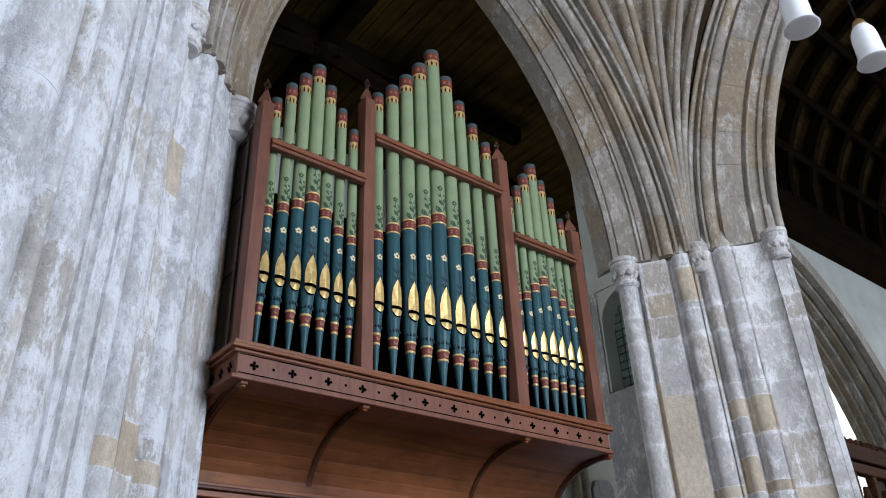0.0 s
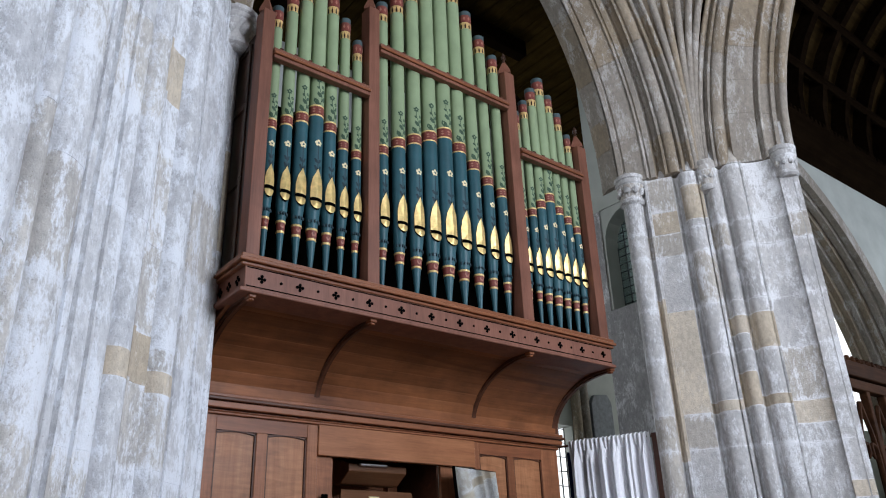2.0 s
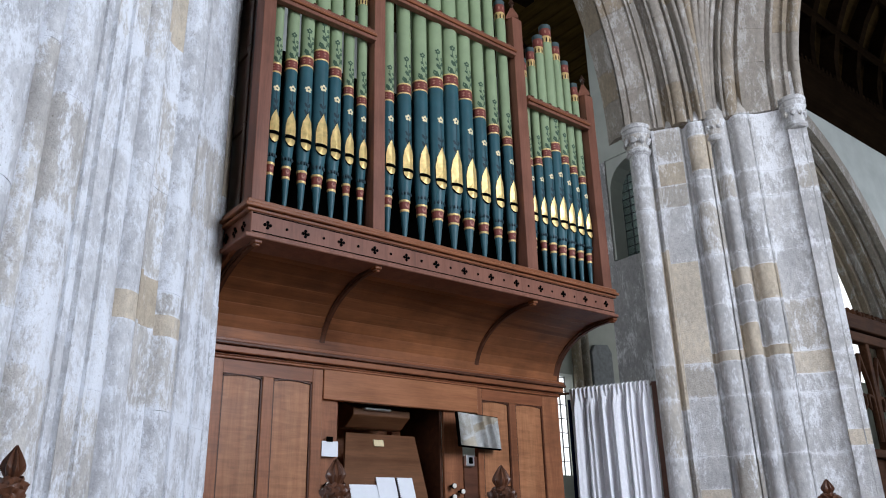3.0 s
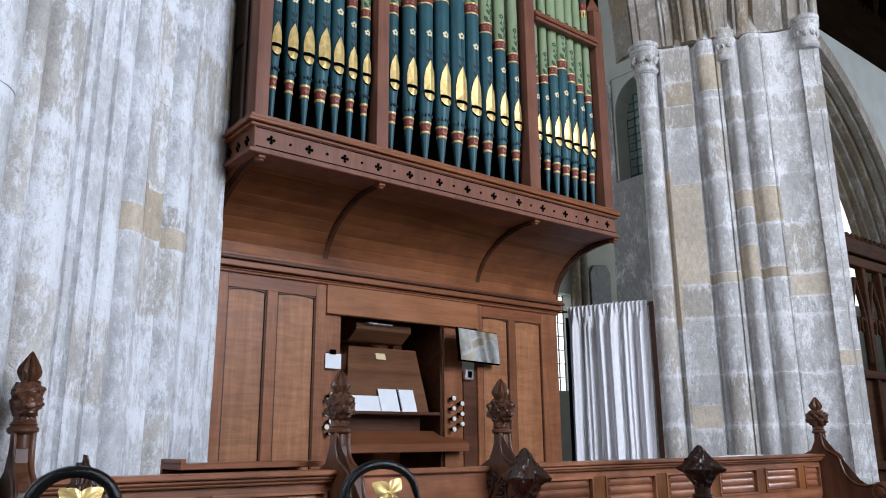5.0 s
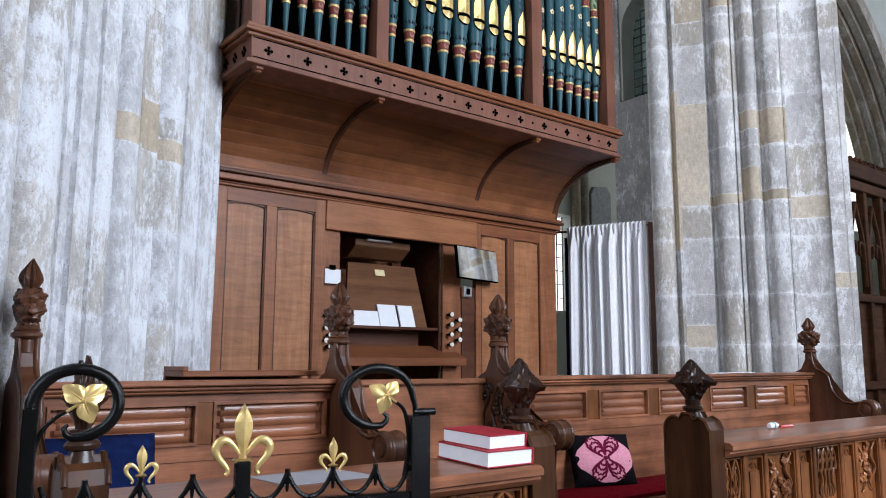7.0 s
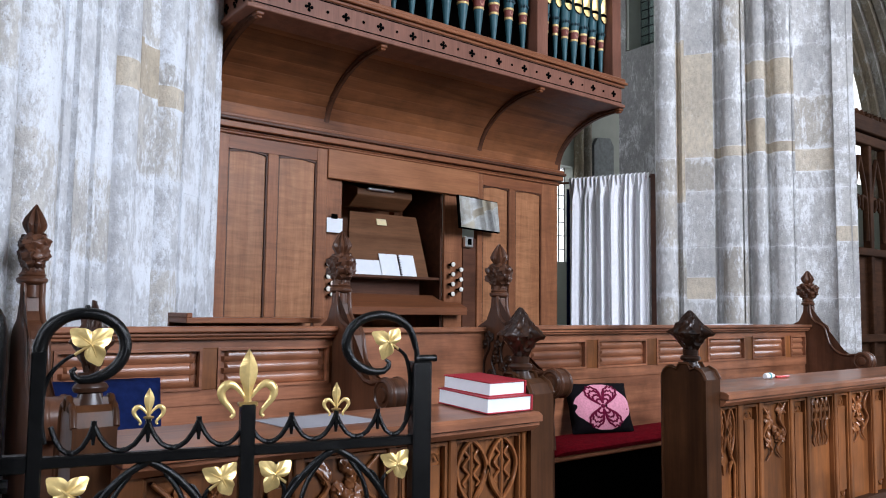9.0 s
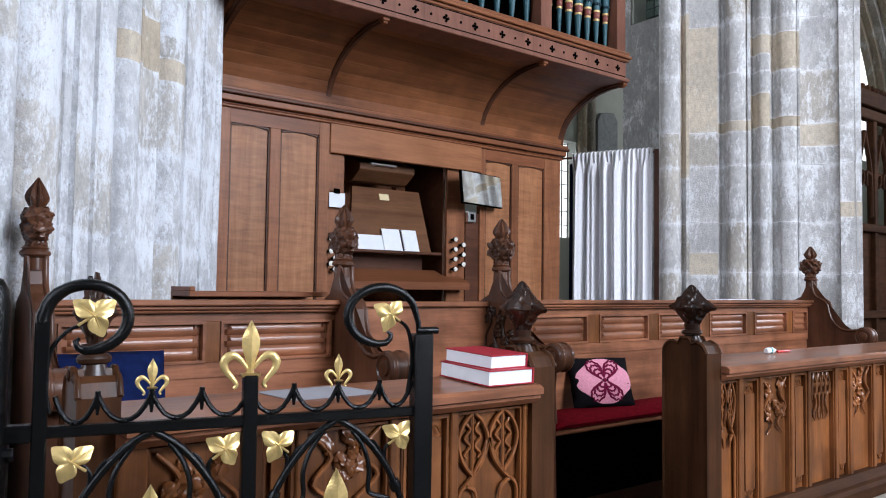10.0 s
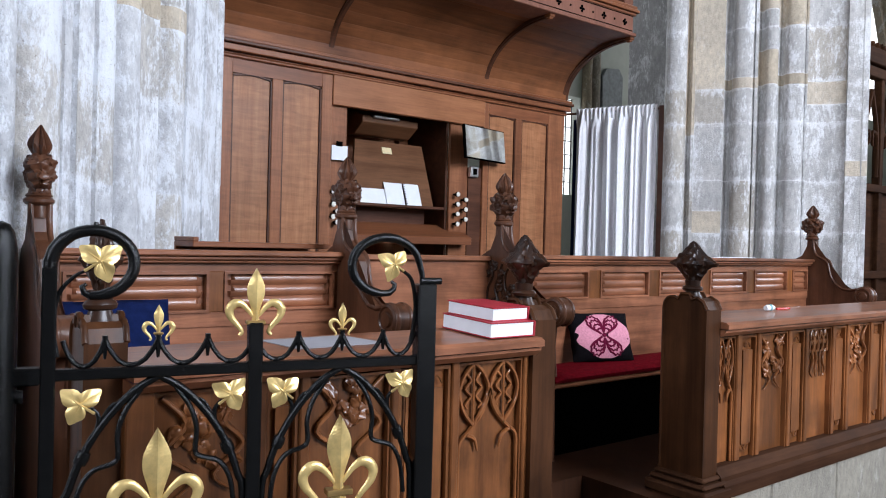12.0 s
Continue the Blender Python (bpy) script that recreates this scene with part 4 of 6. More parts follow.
    outline = [(-mw, mouth + 0.02), (-mw, mouth + mh * 0.45), (-mw * 0.75, mouth + mh * 0.7), (0, mouth + mh), (mw * 0.75, mouth + mh * 0.7), (mw, mouth + mh * 0.45), (mw, mouth + 0.02), (mw * 0.7, mouth - 0.015), (0, mouth - 0.03), (-mw * 0.7, mouth - 0.015)]

    def plate(bm, pts, off, cut=1.0):
        w2 = wrap_at(off)
        mid = [bm.verts.new(w2(0, sum(p[1] for p in pts) / len(pts)))]
        vs = [bm.verts.new(w2(u * cut, (z - mouth - mh * 0.42) * (0.5 + 0.5 * cut) + mouth + mh * 0.42)) for u, z in pts]
        for a, b in zip(vs, vs[1:] + vs[:1]):
            bm.faces.new((mid[0], a, b))
    outline[7:] = [(mw * 0.86, mouth - 0.02), (mw * 0.5, mouth - 0.042), (0, mouth - 0.052), (-mw * 0.5, mouth - 0.042), (-mw * 0.86, mouth - 0.02)]
    bm = B()
    plate(bm, outline, 0.002, 1.1)
    sub("mouth_outline", bm, M_BLACK, smooth=None)
    bm = B()
    up = [p for p in outline if p[1] >= mouth + 0.015]
    plate(bm, up + flat, 0.0105)
    mouth_ob = sub("mouth", bm, M_GOLD, "gilded pipe mouth", None)
    bm = B()
    plate(bm, [(-mw, mouth + 0.016)] + flat[::-1] + [(mw, mouth + 0.016), (mw * 0.86, mouth - 0.02), (mw * 0.5, mouth - 0.042), (0, mouth - 0.052), (-mw * 0.5, mouth - 0.042), (-mw * 0.86, mouth - 0.02)], 0.0105)
    sub("lower_lip", bm, M_GOLD, smooth=None)
    bm = B()
    w2 = wrap_at(0.0125)
    us = [mw * 0.97 * (k / 4 - 1) for k in range(9)]
    loft(bm, [[w2(u, mouth + 0.004) for u in us], [w2(u, mouth + 0.03) for u in us]], closed=False, caps=False)
    sub("mouth_slot", bm, M_BLACK, smooth=None)
    # stencilled flower and leaves above the mouth
    zf = mouth + mh + 0.07 + (red - mouth - mh) * 0.32
    bm = B()
    flower(bm, 0.0, zf, 0.016 + d * 0.10, wrap_at(0.003))
    sub("gilt_flower", bm, M_CREAM, smooth=None)
    bm = B()
    w2 = wrap_at(0.0015)
    for s in (-1, 1):
        for z, l in ((mouth + mh * 0.92, 0.05), (mouth + mh + 0.045, 0.04)):
            bm.faces.new([bm.verts.new(w2(s * a * r, z + b * l / 0.05)) for a, b in ((0.04, 0.0), (0.35, 0.012), (0.5, 0.045), (0.3, 0.05), (0.08, 0.03))])
    bm.faces.new([bm.verts.new(w2(u, z)) for u, z in ((-0.003, mouth + mh), (0.003, mouth + mh), (0.003, zf), (-0.003, zf))])
    sub("stencil_leaves", bm, M_LEAFB, smooth=None)
    # dark plant over the upper band
    zt = red + hb + 0.01
    hgt = 0.10 + d * 0.9
    bm = B()
    w2 = wrap_at(0.002)
    stem = [(math.sin(k * 0.9) * r * 0.25, zt + hgt * k / 6) for k in range(7)]
    for p, q in zip(stem, stem[1:]):
        bm.faces.new([bm.verts.new(w2(u, z)) for u, z in ((p[0] - 0.003, p[1]), (p[0] + 0.003, p[1]), (q[0] + 0.003, q[1]), (q[0] - 0.003, q[1]))])
    for s, k, l in ((-1, 0, 1.35), (1, 1, 1.2), (-1, 2, 1.1), (1, 3, 0.9), (-1, 4, 0.6)):
        u0, z0 = stem[k]
        bm.faces.new([bm.verts.new(w2(u0 + s * a * r * l, z0 + b * hgt * l)) for a, b in ((0.0, 0.0), (0.35, -0.02), (0.62, 0.09), (0.55, 0.2), (0.2, 0.14))])
    flower(bm, stem[6][0], zt + hgt * 1.06, 0.012 + d * 0.10, w2)
    flower(bm, stem[4][0] + r * 0.5, zt + hgt * 0.78, 0.008 + d * 0.06, w2)
    sub("stencil_plant", bm, M_LEAF, smooth=None)
    return body


M_RIM = plain("dull_teal", (0.045, 0.075, 0.08), 0.6)
plain_pattern = plain("faded_pink_pattern", (0.33, 0.14, 0.10), 0.6, 0, 0.1, 30, 0)
LT = (5.63, 5.83, 5.99, 6.14, 5.98, 5.80, 5.64)
LD = (0.078, 0.088, 0.098, 0.112, 0.098, 0.082, 0.076)
CT = (6.14, 6.3, 6.5, 6.72, 6.97, 6.72, 6.5, 6.3, 6.15)
CD = (0.098, 0.112, 0.122, 0.132, 0.142, 0.132, 0.118, 0.106, 0.098)
for i in range(7):
    for x0, x1 in ((2.07, 2.873), (4.462, 5.25)):
        k = i if x0 < 3 else 6 - i
        x = x0 + (x1 - x0) * (i + 0.5) / 7
        pipe(x, LD[k], LT[k] - 0.05, 4.04, 4.52 + (LD[k] - 0.078) * 6.5)
for i in range(9):
    x = 2.97 + (4.345 - 2.97) * (i + 0.5) / 9
    pipe(x, CD[i], CT[i] - 0.05, 4.06, 4.62 + (CD[i] - 0.098) * 8.0)

# console recess
for a, b, nm, m in ((2.935, 3.075, "jamb", M_CASE), (4.05, 4.24, "jamb", M_CASE)):
    bm = B()
    box(bm, a, b, F + 0.03, F + 0.06, 0.4, 2.5)
    op(nm, bm, m, bevel=0.003)
bm = B()
box(bm, 4.24, 4.38, F + 0.02, F + 0.05, 0.4, 2.14)
op("dark_strip", bm, M_DARKW)
bm = B()
box(bm, 2.94, 4.4, 5.95, 6.0, 0.4, 2.6)
op("recess_back", bm, M_CASE)
# right side in darker mahogany, its shade put into the colour
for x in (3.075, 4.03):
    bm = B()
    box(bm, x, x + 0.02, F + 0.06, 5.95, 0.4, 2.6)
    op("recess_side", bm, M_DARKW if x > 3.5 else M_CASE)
# top of the recess in black, shade put into its colour
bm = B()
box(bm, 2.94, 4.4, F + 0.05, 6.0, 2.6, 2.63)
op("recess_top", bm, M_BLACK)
bm = B()
box(bm, 3.12, 3.16, 5.9, 5.95, 1.6, 2.4)
op("recess_stile", bm, M_CASE)
bm = B()
box(bm, 3.9, 3.99, 5.88, 5.95, 1.5, 2.4)
op("recess_stile", bm, M_CASE)
# sloping music desk with ledge
bm = B()
loft(bm, [[(3.17, 5.42, 1.80), (3.93, 5.42, 1.80), (3.93, 5.445, 1.80), (3.17, 5.445, 1.80)], [(3.29, 5.60, 2.30), (3.93, 5.60, 2.30), (3.93, 5.625, 2.30), (3.29, 5.625, 2.30)]])
op("music_desk", bm, M_DESK)
bm = B()
box(bm, 3.14, 3.97, 5.33, 5.44, 1.775, 1.797)
op("desk_ledge", bm, M_DARKW, bevel=0.004)
bm = B()
box(bm, 3.2, 3.9, 5.5, 5.53, 1.5, 1.775)
op("key_slip", bm, M_DARKW)
bm = B()
prism(bm, [(5.25, 1.5), (5.25, 1.56), (5.5, 1.66), (5.5, 1.5)], "x", 3.1, 4.2)
op("key_lid", bm, M_CASE_X, bevel=0.004)
# strip light above the desk
bm = B()
prism(bm, [(5.48, 2.42), (5.48, 2.47), (5.6, 2.52), (5.7, 2.52), (5.7, 2.34), (5.6, 2.34)], "x", 3.28, 3.80)
op("desk_lamp", bm, M_DESK, bevel=0.005)
bm = B()
box(bm, 3.36, 3.6, 5.44, 5.52, 2.455, 2.475)
op("lamp_tube", bm, M_CHROME, bevel=0.006)
# brass plate on the desk
bm = B()
loft(bm, [[(3.52, 5.556, 2.205), (3.61, 5.556, 2.205), (3.61, 5.566, 2.205), (3.52, 5.566, 2.205)], [(3.52, 5.574, 2.255), (3.61, 5.574, 2.255), (3.61, 5.584, 2.255), (3.52, 5.584, 2.255)]])
op("name_plate", bm, M_CREAM)
# stop knobs
for x, z in [(4.10 + 0.085 * (i % 2), 1.909 - 0.04 * i) for i in range(7)] + [(2.985, 1.90), (2.985, 1.81), (2.985, 1.72), (2.985, 1.64), (2.95, 1.86), (2.95, 1.77), (2.95, 1.68)]:
    bm = B()
    loft(bm, [[(x + r * math.cos(t), F + 0.03 - h, z + r * math.sin(t)) for t in [2 * math.pi * k / 14 for k in range(14)]] for r, h in ((0.008, 0), (0.008, 0.035), (0.02, 0.04), (0.021, 0.055))])
    knob = op("stop_knob", bm, M_BLACK, smooth=40)
    bm = B()
    loft(bm, [[(x + r * math.cos(t), F + 0.03 - h, z + r * math.sin(t)) for t in [2 * math.pi * k / 14 for k in range(14)]] for r, h in ((0.0195, 0.054), (0.018, 0.062), (0.012, 0.064))])
    bmesh.ops.translate(bm, verts=bm.verts, vec=-OB)
    part("knob_face", bm, M_IVORY, knob, smooth=40)
bm = B()
box(bm, 4.235, 4.32, F - 0.02, F + 0.02, 2.06, 2.15)
sw = op("switch_plate", bm, M_CHROME, bevel=0.006)
bm = B()
box(bm, 4.258, 4.297, F - 0.027, F - 0.015, 2.08, 2.13)
bmesh.ops.translate(bm, verts=bm.verts, vec=-OB)
part("switch", bm, M_BLACK, sw, bevel=0.004)
# swivel mirror
mirror = thing("organist_mirror", (4.30, 5.22, 2.19), "tilted framed mirror reflecting pale stone", "mirror")
bm = B()
box(bm, -0.27, 0.27, -0.012, 0.012, 0.0, 0.27)
fr = part("mirror_back", bm, M_BLACK, mirror, bevel=0.003)
bm = B()
box(bm, -0.262, 0.262, -0.0155, -0.0125, 0.008, 0.262)
part("mirror_glass", bm, M_MIRROR, mirror)
bm = B()
tube(bm, [(0.1, 0.01, 0.1), (0.1, 0.1, 0.1)], 0.012, 8)
part("bracket", bm, M_IRON, mirror)
mirror.rotation_euler = (radians(-6), 0, radians(12))
# notes and music
note = thing("note_card", (3.0, 5.335, 2.09), "white note card clipped to the organ case", "note")
bm = B()
box(bm, -0.065, 0.065, -0.004, 0.0, 0, 0.105)
part("card", bm, M_PAPER, note)
bm = B()
box(bm, -0.03, 0.02, -0.012, 0.0, 0.1, 0.135)
part("clip", bm, M_BLACK, note, bevel=0.003)


def leaning(bm, x0, x1, h, t=0.004, off=0.0):
    k = (5.60 - 5.42) / 0.5
    loft(bm, [[(x0, 5.412 - off, 1.80), (x1, 5.412 - off, 1.80), (x1, 5.412 - off - t, 1.80), (x0, 5.412 - off - t, 1.80)],
              [(x0, 5.412 - off + k * h, 1.80 + h), (x1, 5.412 - off + k * h, 1.80 + h), (x1, 5.412 - off - t + k * h, 1.80 + h), (x0, 5.412 - off - t + k * h, 1.80 + h)]])


sheet = thing("music_sheets", (0, 0, 0), "white sheets of music leaning on the organ desk", "sheet music")
bm = B()
leaning(bm, 3.235, 3.52, 0.115)
part("sheet", bm, M_PAPER, sheet)
book = thing("open_music_book", (0, 0, 0), "open spiral-bound music book on the organ desk", "music book")
for a, b in ((3.47, 3.64), (3.655, 3.80)):
    bm = B()
    leaning(bm, a, b, 0.17, 0.006, 0.008)
    part("page", bm, M_PAPER, book)
bm = B()
for i in range(12):
    h = 0.01 + i * 0.0135
    box(bm, 3.638, 3.657, 5.388 + h * 0.36, 5.398 + h * 0.36, 1.80 + h, 1.805 + h)
part("spiral_binding", bm, M_BLACK, book)

# curtain beside the case
cur = thing("curtain", (6.10, 5.88, 0.42), "white pleated curtain hanging from a rail", "curtain")
CW, CH = 0.83, 2.5
rows = []
n = 300
for k in range(19):
    z = CH * (k / 18) ** 0.8
    head = max(0.0, min(1.0, (z - CH + 0.22) / 0.16))
    row = []
    for i in range(n + 1):
        u = i / n
        ph = 2 * math.pi * (6.5 * u + 0.16 * math.sin(6.1 * u + 0.4) + 0.05 * math.sin(z * 1.3 + 8 * u))
        fold = math.sin(ph) + 0.28 * math.sin(2.3 * ph + 1.1 + 0.3 * z) + 0.16 * math.sin(4 * ph + z)
        gather = math.sin(2 * math.pi * 19 * u + 0.5 * math.sin(9 * u))
        y = (1 - head) * (0.055 + 0.016 * math.sin(11 * u + 2)) * fold + head * 0.017 * gather
        lean = 0.035 * math.cos(ph) * (1 - head)
        row.append((u * CW + lean * (0.3 + 0.7 * math.sin(math.pi * u)) * 0.35, y - 0.03 * (1 - z / CH), z + 0.010 * gather * (k == 18)))
    rows.append(row)
bm = B()
loft(bm, rows + [[(x, y + 0.006, z) for x, y, z in r] for r in rows[::-1]], closed=False, caps=False)
part("cloth", bm, M_CURT, cur, smooth=80)
bm = B()
tube(bm, [(-0.55, 0.03, CH - 0.04), (CW + 0.1, 0.03, CH - 0.04)], 0.012, 8)
part("rail", bm, M_DARKW, cur)
bm = B()
box(bm, -0.26, -0.14, 0.0, 0.035, CH - 0.06, CH - 0.015)
part("rail_bracket", bm, M_PAPER, cur, bevel=0.004)
bm = B()
box(bm, CW + 0.02, CW + 0.085, -0.01, 0.03, 0.0, CH - 0.02)
part("side_board", bm, M_DARKW, cur)
bm = B()
box(bm, -0.045, -0.01, 0.05, 0.08, 0.0, CH - 0.1)
part("dark_edge", bm, M_NAVY, cur)
cur.rotation_euler = (0, 0, math.atan2(5.09 - 5.88, 6.41 - 6.10))


# ---------------------------------------------------------------- choir stalls
PZ = 0.42  # floor of the stalls


def bar(bm, pts, r, n=8, flat=1.0, k=4):
    """A bar along a smooth curve through the points."""
    pts = [Vector(p) for p in pts]
    rs = list(r) if isinstance(r, (list, tuple)) else [r] * len(pts)
    out, ro = [], []
    for i in range(len(pts) - 1):
        p0, p1, p2, p3 = pts[max(i - 1, 0)], pts[i], pts[i + 1], pts[min(i + 2, len(pts) - 1)]
        for j in range(k):
            t = j / k
            out.append(0.5 * (2 * p1 + (p2 - p0) * t + (2 * p0 - 5 * p1 + 4 * p2 - p3) * t * t + (3 * p1 - p0 - 3 * p2 + p3) * t ** 3))
            ro.append(rs[i] + (rs[i + 1] - rs[i]) * t)
    tube(bm, out + [pts[-1]], ro + [rs[-1]], n, flat)


bm = B()
box(bm, 0.3, 2.24, 2.46, 5.3, 0.0, PZ)
box(bm, 2.24, 2.98, 2.95, 5.3, 0.0, PZ)
box(bm, 2.98, 7.6, 2.46, 3.4, 0.0, PZ)
box(bm, 2.98, 6.2, 3.4, 5.3, 0.0, PZ)
solid("stall_platform", bm, M_OAK_D, "dark worn timber floor of the choir stalls", "platform", "structure")
plinth = thing("stall_plinth", (0, 0, 0), "pale stone plinth below the choir stalls", "plinth", "", "structure")
for i in range(7):
    bm = B()
    a = 3.0 + i * 0.66
    box(bm, a + 0.004, a + 0.655, 2.37, 2.46, 0.0, PZ)
    part("stone_block", bm, M_PLINTH, plinth, bevel=0.006)
for i in range(3):
    bm = B()
    a = 0.3 + i * 0.65
    box(bm, a + 0.004, a + 0.645, 2.37, 2.46, 0.0, PZ)
    part("stone_block", bm, M_PLINTH, plinth, bevel=0.006)


def tall_poppyhead(parent, y, z, m):
    """Neck with a ring, a flat carved cross of leaves and a pointed bud, in the plane of the bench end."""
    bm = B()
    lathe(bm, [(0.036, z - 0.06), (0.033, z - 0.016), (0.045, z - 0.012), (0.052, z - 0.004), (0.052, z + 0.006), (0.042, z + 0.014), (0.046, z + 0.02), (0.036, z + 0.03), (0.031, z + 0.07), (0.03, z + 0.1)], 0, y, 0, 16)
    part("neck", bm, m, parent, smooth=40)
    bm = B()
    n, rings = 56, []
    outline = ((0.03, 0.034), (0.045, 0.04), (0.062, 0.062), (0.078, 0.08), (0.095, 0.086), (0.108, 0.078), (0.122, 0.086), (0.138, 0.082), (0.15, 0.066), (0.158, 0.046), (0.166, 0.032))
    fine = [((a[0] + (b[0] - a[0]) * k / 3), (a[1] + (b[1] - a[1]) * k / 3)) for a, b in zip(outline, outline[1:]) for k in range(3)] + [outline[-1]]
    for q, (h, w) in enumerate(fine):
        q /= 3
        th = 0.024 + 0.2 * w
        ring = []
        for k in range(n):
            t = 2 * math.pi * k / n
            c, s = math.cos(t), math.sin(t)
            e = (abs(c) ** 3 + abs(s) ** 3) ** (-1 / 3)
            curl = 1 + 0.2 * math.cos(9 * t + 1.5 * q) * math.sin(math.pi * q / 10)
            ring.append((th * e * c * curl, y + w * e * s, z + h))
        rings.append(ring)
    loft(bm, rings)
    for v in bm.verts:
        v.co += noise.noise_vector(v.co * 48) * 0.012 + noise.noise_vector(v.co * 110) * 0.006
    part("carved_cross", bm, m, parent, smooth=45)
    bm = B()
    n, rings = 32, []
    for r, h in ((0.024, 0.155), (0.034, 0.168), (0.047, 0.188), (0.05, 0.2), (0.042, 0.218), (0.028, 0.24), (0.013, 0.259), (0.002, 0.272)):
        ring = []
        for q in range(n):
            t = 2 * math.pi * q / n
            k = 1 + 0.15 * math.cos(8 * t)
            ring.append((0.72 * r * k * math.cos(t), y + r * k * math.sin(t), z + h + 0.004 * math.cos(8 * t)))
        rings.append(ring)
    loft(bm, rings)
    for v in bm.verts:
        v.co += noise.noise_vector(v.co * 75) * 0.004
    part("bud", bm, m, parent, smooth=35)


def end_profile(grow=0.0):
    """Outline of a bench end in (y, z): back edge, shoulders, sweep down to the arm scroll."""
    pts = [(3.74, PZ), (3.74, 1.38), (3.735, 1.42), (3.715, 1.45), (3.68, 1.468), (3.645, 1.485), (3.62, 1.515), (3.608, 1.56), (3.604, 1.62)]
    pts += [(3.556, 1.62), (3.552, 1.56), (3.54, 1.515), (3.515, 1.485), (3.48, 1.468), (3.45, 1.45), (3.43, 1.42), (3.42, 1.37), (3.405, 1.32), (3.37, 1.27), (3.32, 1.235), (3.26, 1.225), (3.21, 1.235)]
    pts += [(3.155 + 0.066 * math.cos(radians(a)), 1.185 + 0.066 * math.sin(radians(a))) for a in range(50, 300, 20)]
    pts += [(3.205, 1.11), (3.215, 1.0), (3.20, 0.85), (3.19, PZ)]
    return pts


def bench_end(x, m):
    """A bench end of a stall; x is the middle of its thickness."""
    e = thing("bench_end", (x, 0, 0), "dark oak bench end with a carved poppyhead and scrolled arm", "bench end", "poppyhead bench ends")
    bm = B()
    prism(bm, end_profile(), "x", -0.032, 0.032)
    bmesh.ops.triangulate(bm, faces=[f for f in bm.faces if len(f.verts) > 4])
    part("end_board", bm, m, e)
    edge = end_profile()[8:-1]
    for s in (-1, 1):
        bm = B()
        tube(bm, [(s * 0.03, y, z - 0.002) for y, z in edge[1:]], 0.011, 6)
        part("edge_bead", bm, m, e, smooth=60)
    for s in (-1, 1):
        bm = B()
        loft(bm, [[(s * dx, 3.155 + r * math.cos(t), 1.185 + r * math.sin(t)) for t in [2 * math.pi * k / 20 for k in range(20)]] for r, dx in ((0.068, 0.0), (0.068, 0.045), (0.056, 0.052), (0.05, 0.046), (0.035, 0.046), (0.03, 0.055), (0.012, 0.058))])
        part("arm_scroll", bm, m, e, smooth=35)
    tall_poppyhead(e, 3.58, 1.625, m)
    return e


def linenfold(bm, x0, x1, z0, z1, y):
    """A panel with horizontal folds that end in small ogees."""
    prof, k = [], 24
    for i in range(k + 1):
        f = i / k
        prof.append((y - 0.012 * abs(math.sin(f * math.pi * 3)) ** 0.7 - 0.004, z0 + (z1 - z0) * f))
    for j in range(6):
        f0, f1 = j / 6, (j + 1) / 6
        inset = 0.02 + 0.018 * (j % 2)
        a = [p for i, p in enumerate(prof) if f0 <= i / k <= f1 + 1e-6]
        rows = [[(x, yy, zz) for yy, zz in a] for x in (x0 + inset, x1 - inset)]
        loft(bm, rows, closed=False, caps=False)
        for x, s in ((x0 + inset, -1), (x1 - inset, 1)):
            loft(bm, [[(x, yy, zz) for yy, zz in a], [(x + s * 0.012, y, zz) for yy, zz in a]], closed=False, caps=False)
    box(bm, x0, x1, y, y + 0.01, z0, z1)


def bench(x0, x1, panels, label, seat=True):
    b = thing("choir_bench", (0, 0, 0), label, "bench", "choir benches")
    y = 3.58
    for z0, z1, o in ((1.435, 1.458, 0.045), (1.418, 1.434, 0.03), (1.405, 1.417, 0.018)):
        bm = B()
        box(bm, x0, x1, y - o, y + 0.06 + o * 0.5, z0, z1)
        part("top_moulding", bm, M_OAK_X, b, bevel=0.005)
    bm = B()
    box(bm, x0, x1, y + 0.012, y + 0.05, 1.37, 1.405)
    part("top_rail", bm, M_OAK_X, b)
    bm = B()
    box(bm, x0, x1, y + 0.012, y + 0.05, 1.14, 1.20)
    part("lower_rail", bm, M_OAK_X, b)
    edges = [x0] + [e for p in panels for e in p] + [x1]
    for a, c in zip(edges[::2], edges[1::2]):
        if c - a > 0.01:
            bm = B()
            box(bm, a, c, y + 0.01, y + 0.05, 1.2, 1.37)
            part("stile", bm, M_OAK, b, bevel=0.003)
    for a, c in panels:
        bm = B()
        linenfold(bm, a + 0.012, c - 0.012, 1.212, 1.358, y + 0.03)
        pn = part("linenfold_panel", bm, M_OAK_X, b)
        bm = B()
        for q in ((a, a + 0.012, 1.2, 1.37), (c - 0.012, c, 1.2, 1.37), (a + 0.012, c - 0.012, 1.2, 1.212), (a + 0.012, c - 0.012, 1.358, 1.37)):
            box(bm, q[0], q[1], y + 0.003, y + 0.03, q[2], q[3])
        part("panel_bead", bm, M_OAK_X, pn)
    bm = B()
    box(bm, x0, x1, y + 0.02, y + 0.045, 0.8, 1.14)
    part("back_board", bm, M_OAK_X, b)
    bm = B()
    box(bm, x0, x1, 3.22, y + 0.03, 0.775, 0.805)
    part("seat", bm, M_OAK_X, b, bevel=0.008)
    # black board standing in for the shade in the open space below
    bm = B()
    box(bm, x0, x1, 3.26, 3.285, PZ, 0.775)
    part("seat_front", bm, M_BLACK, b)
    return b


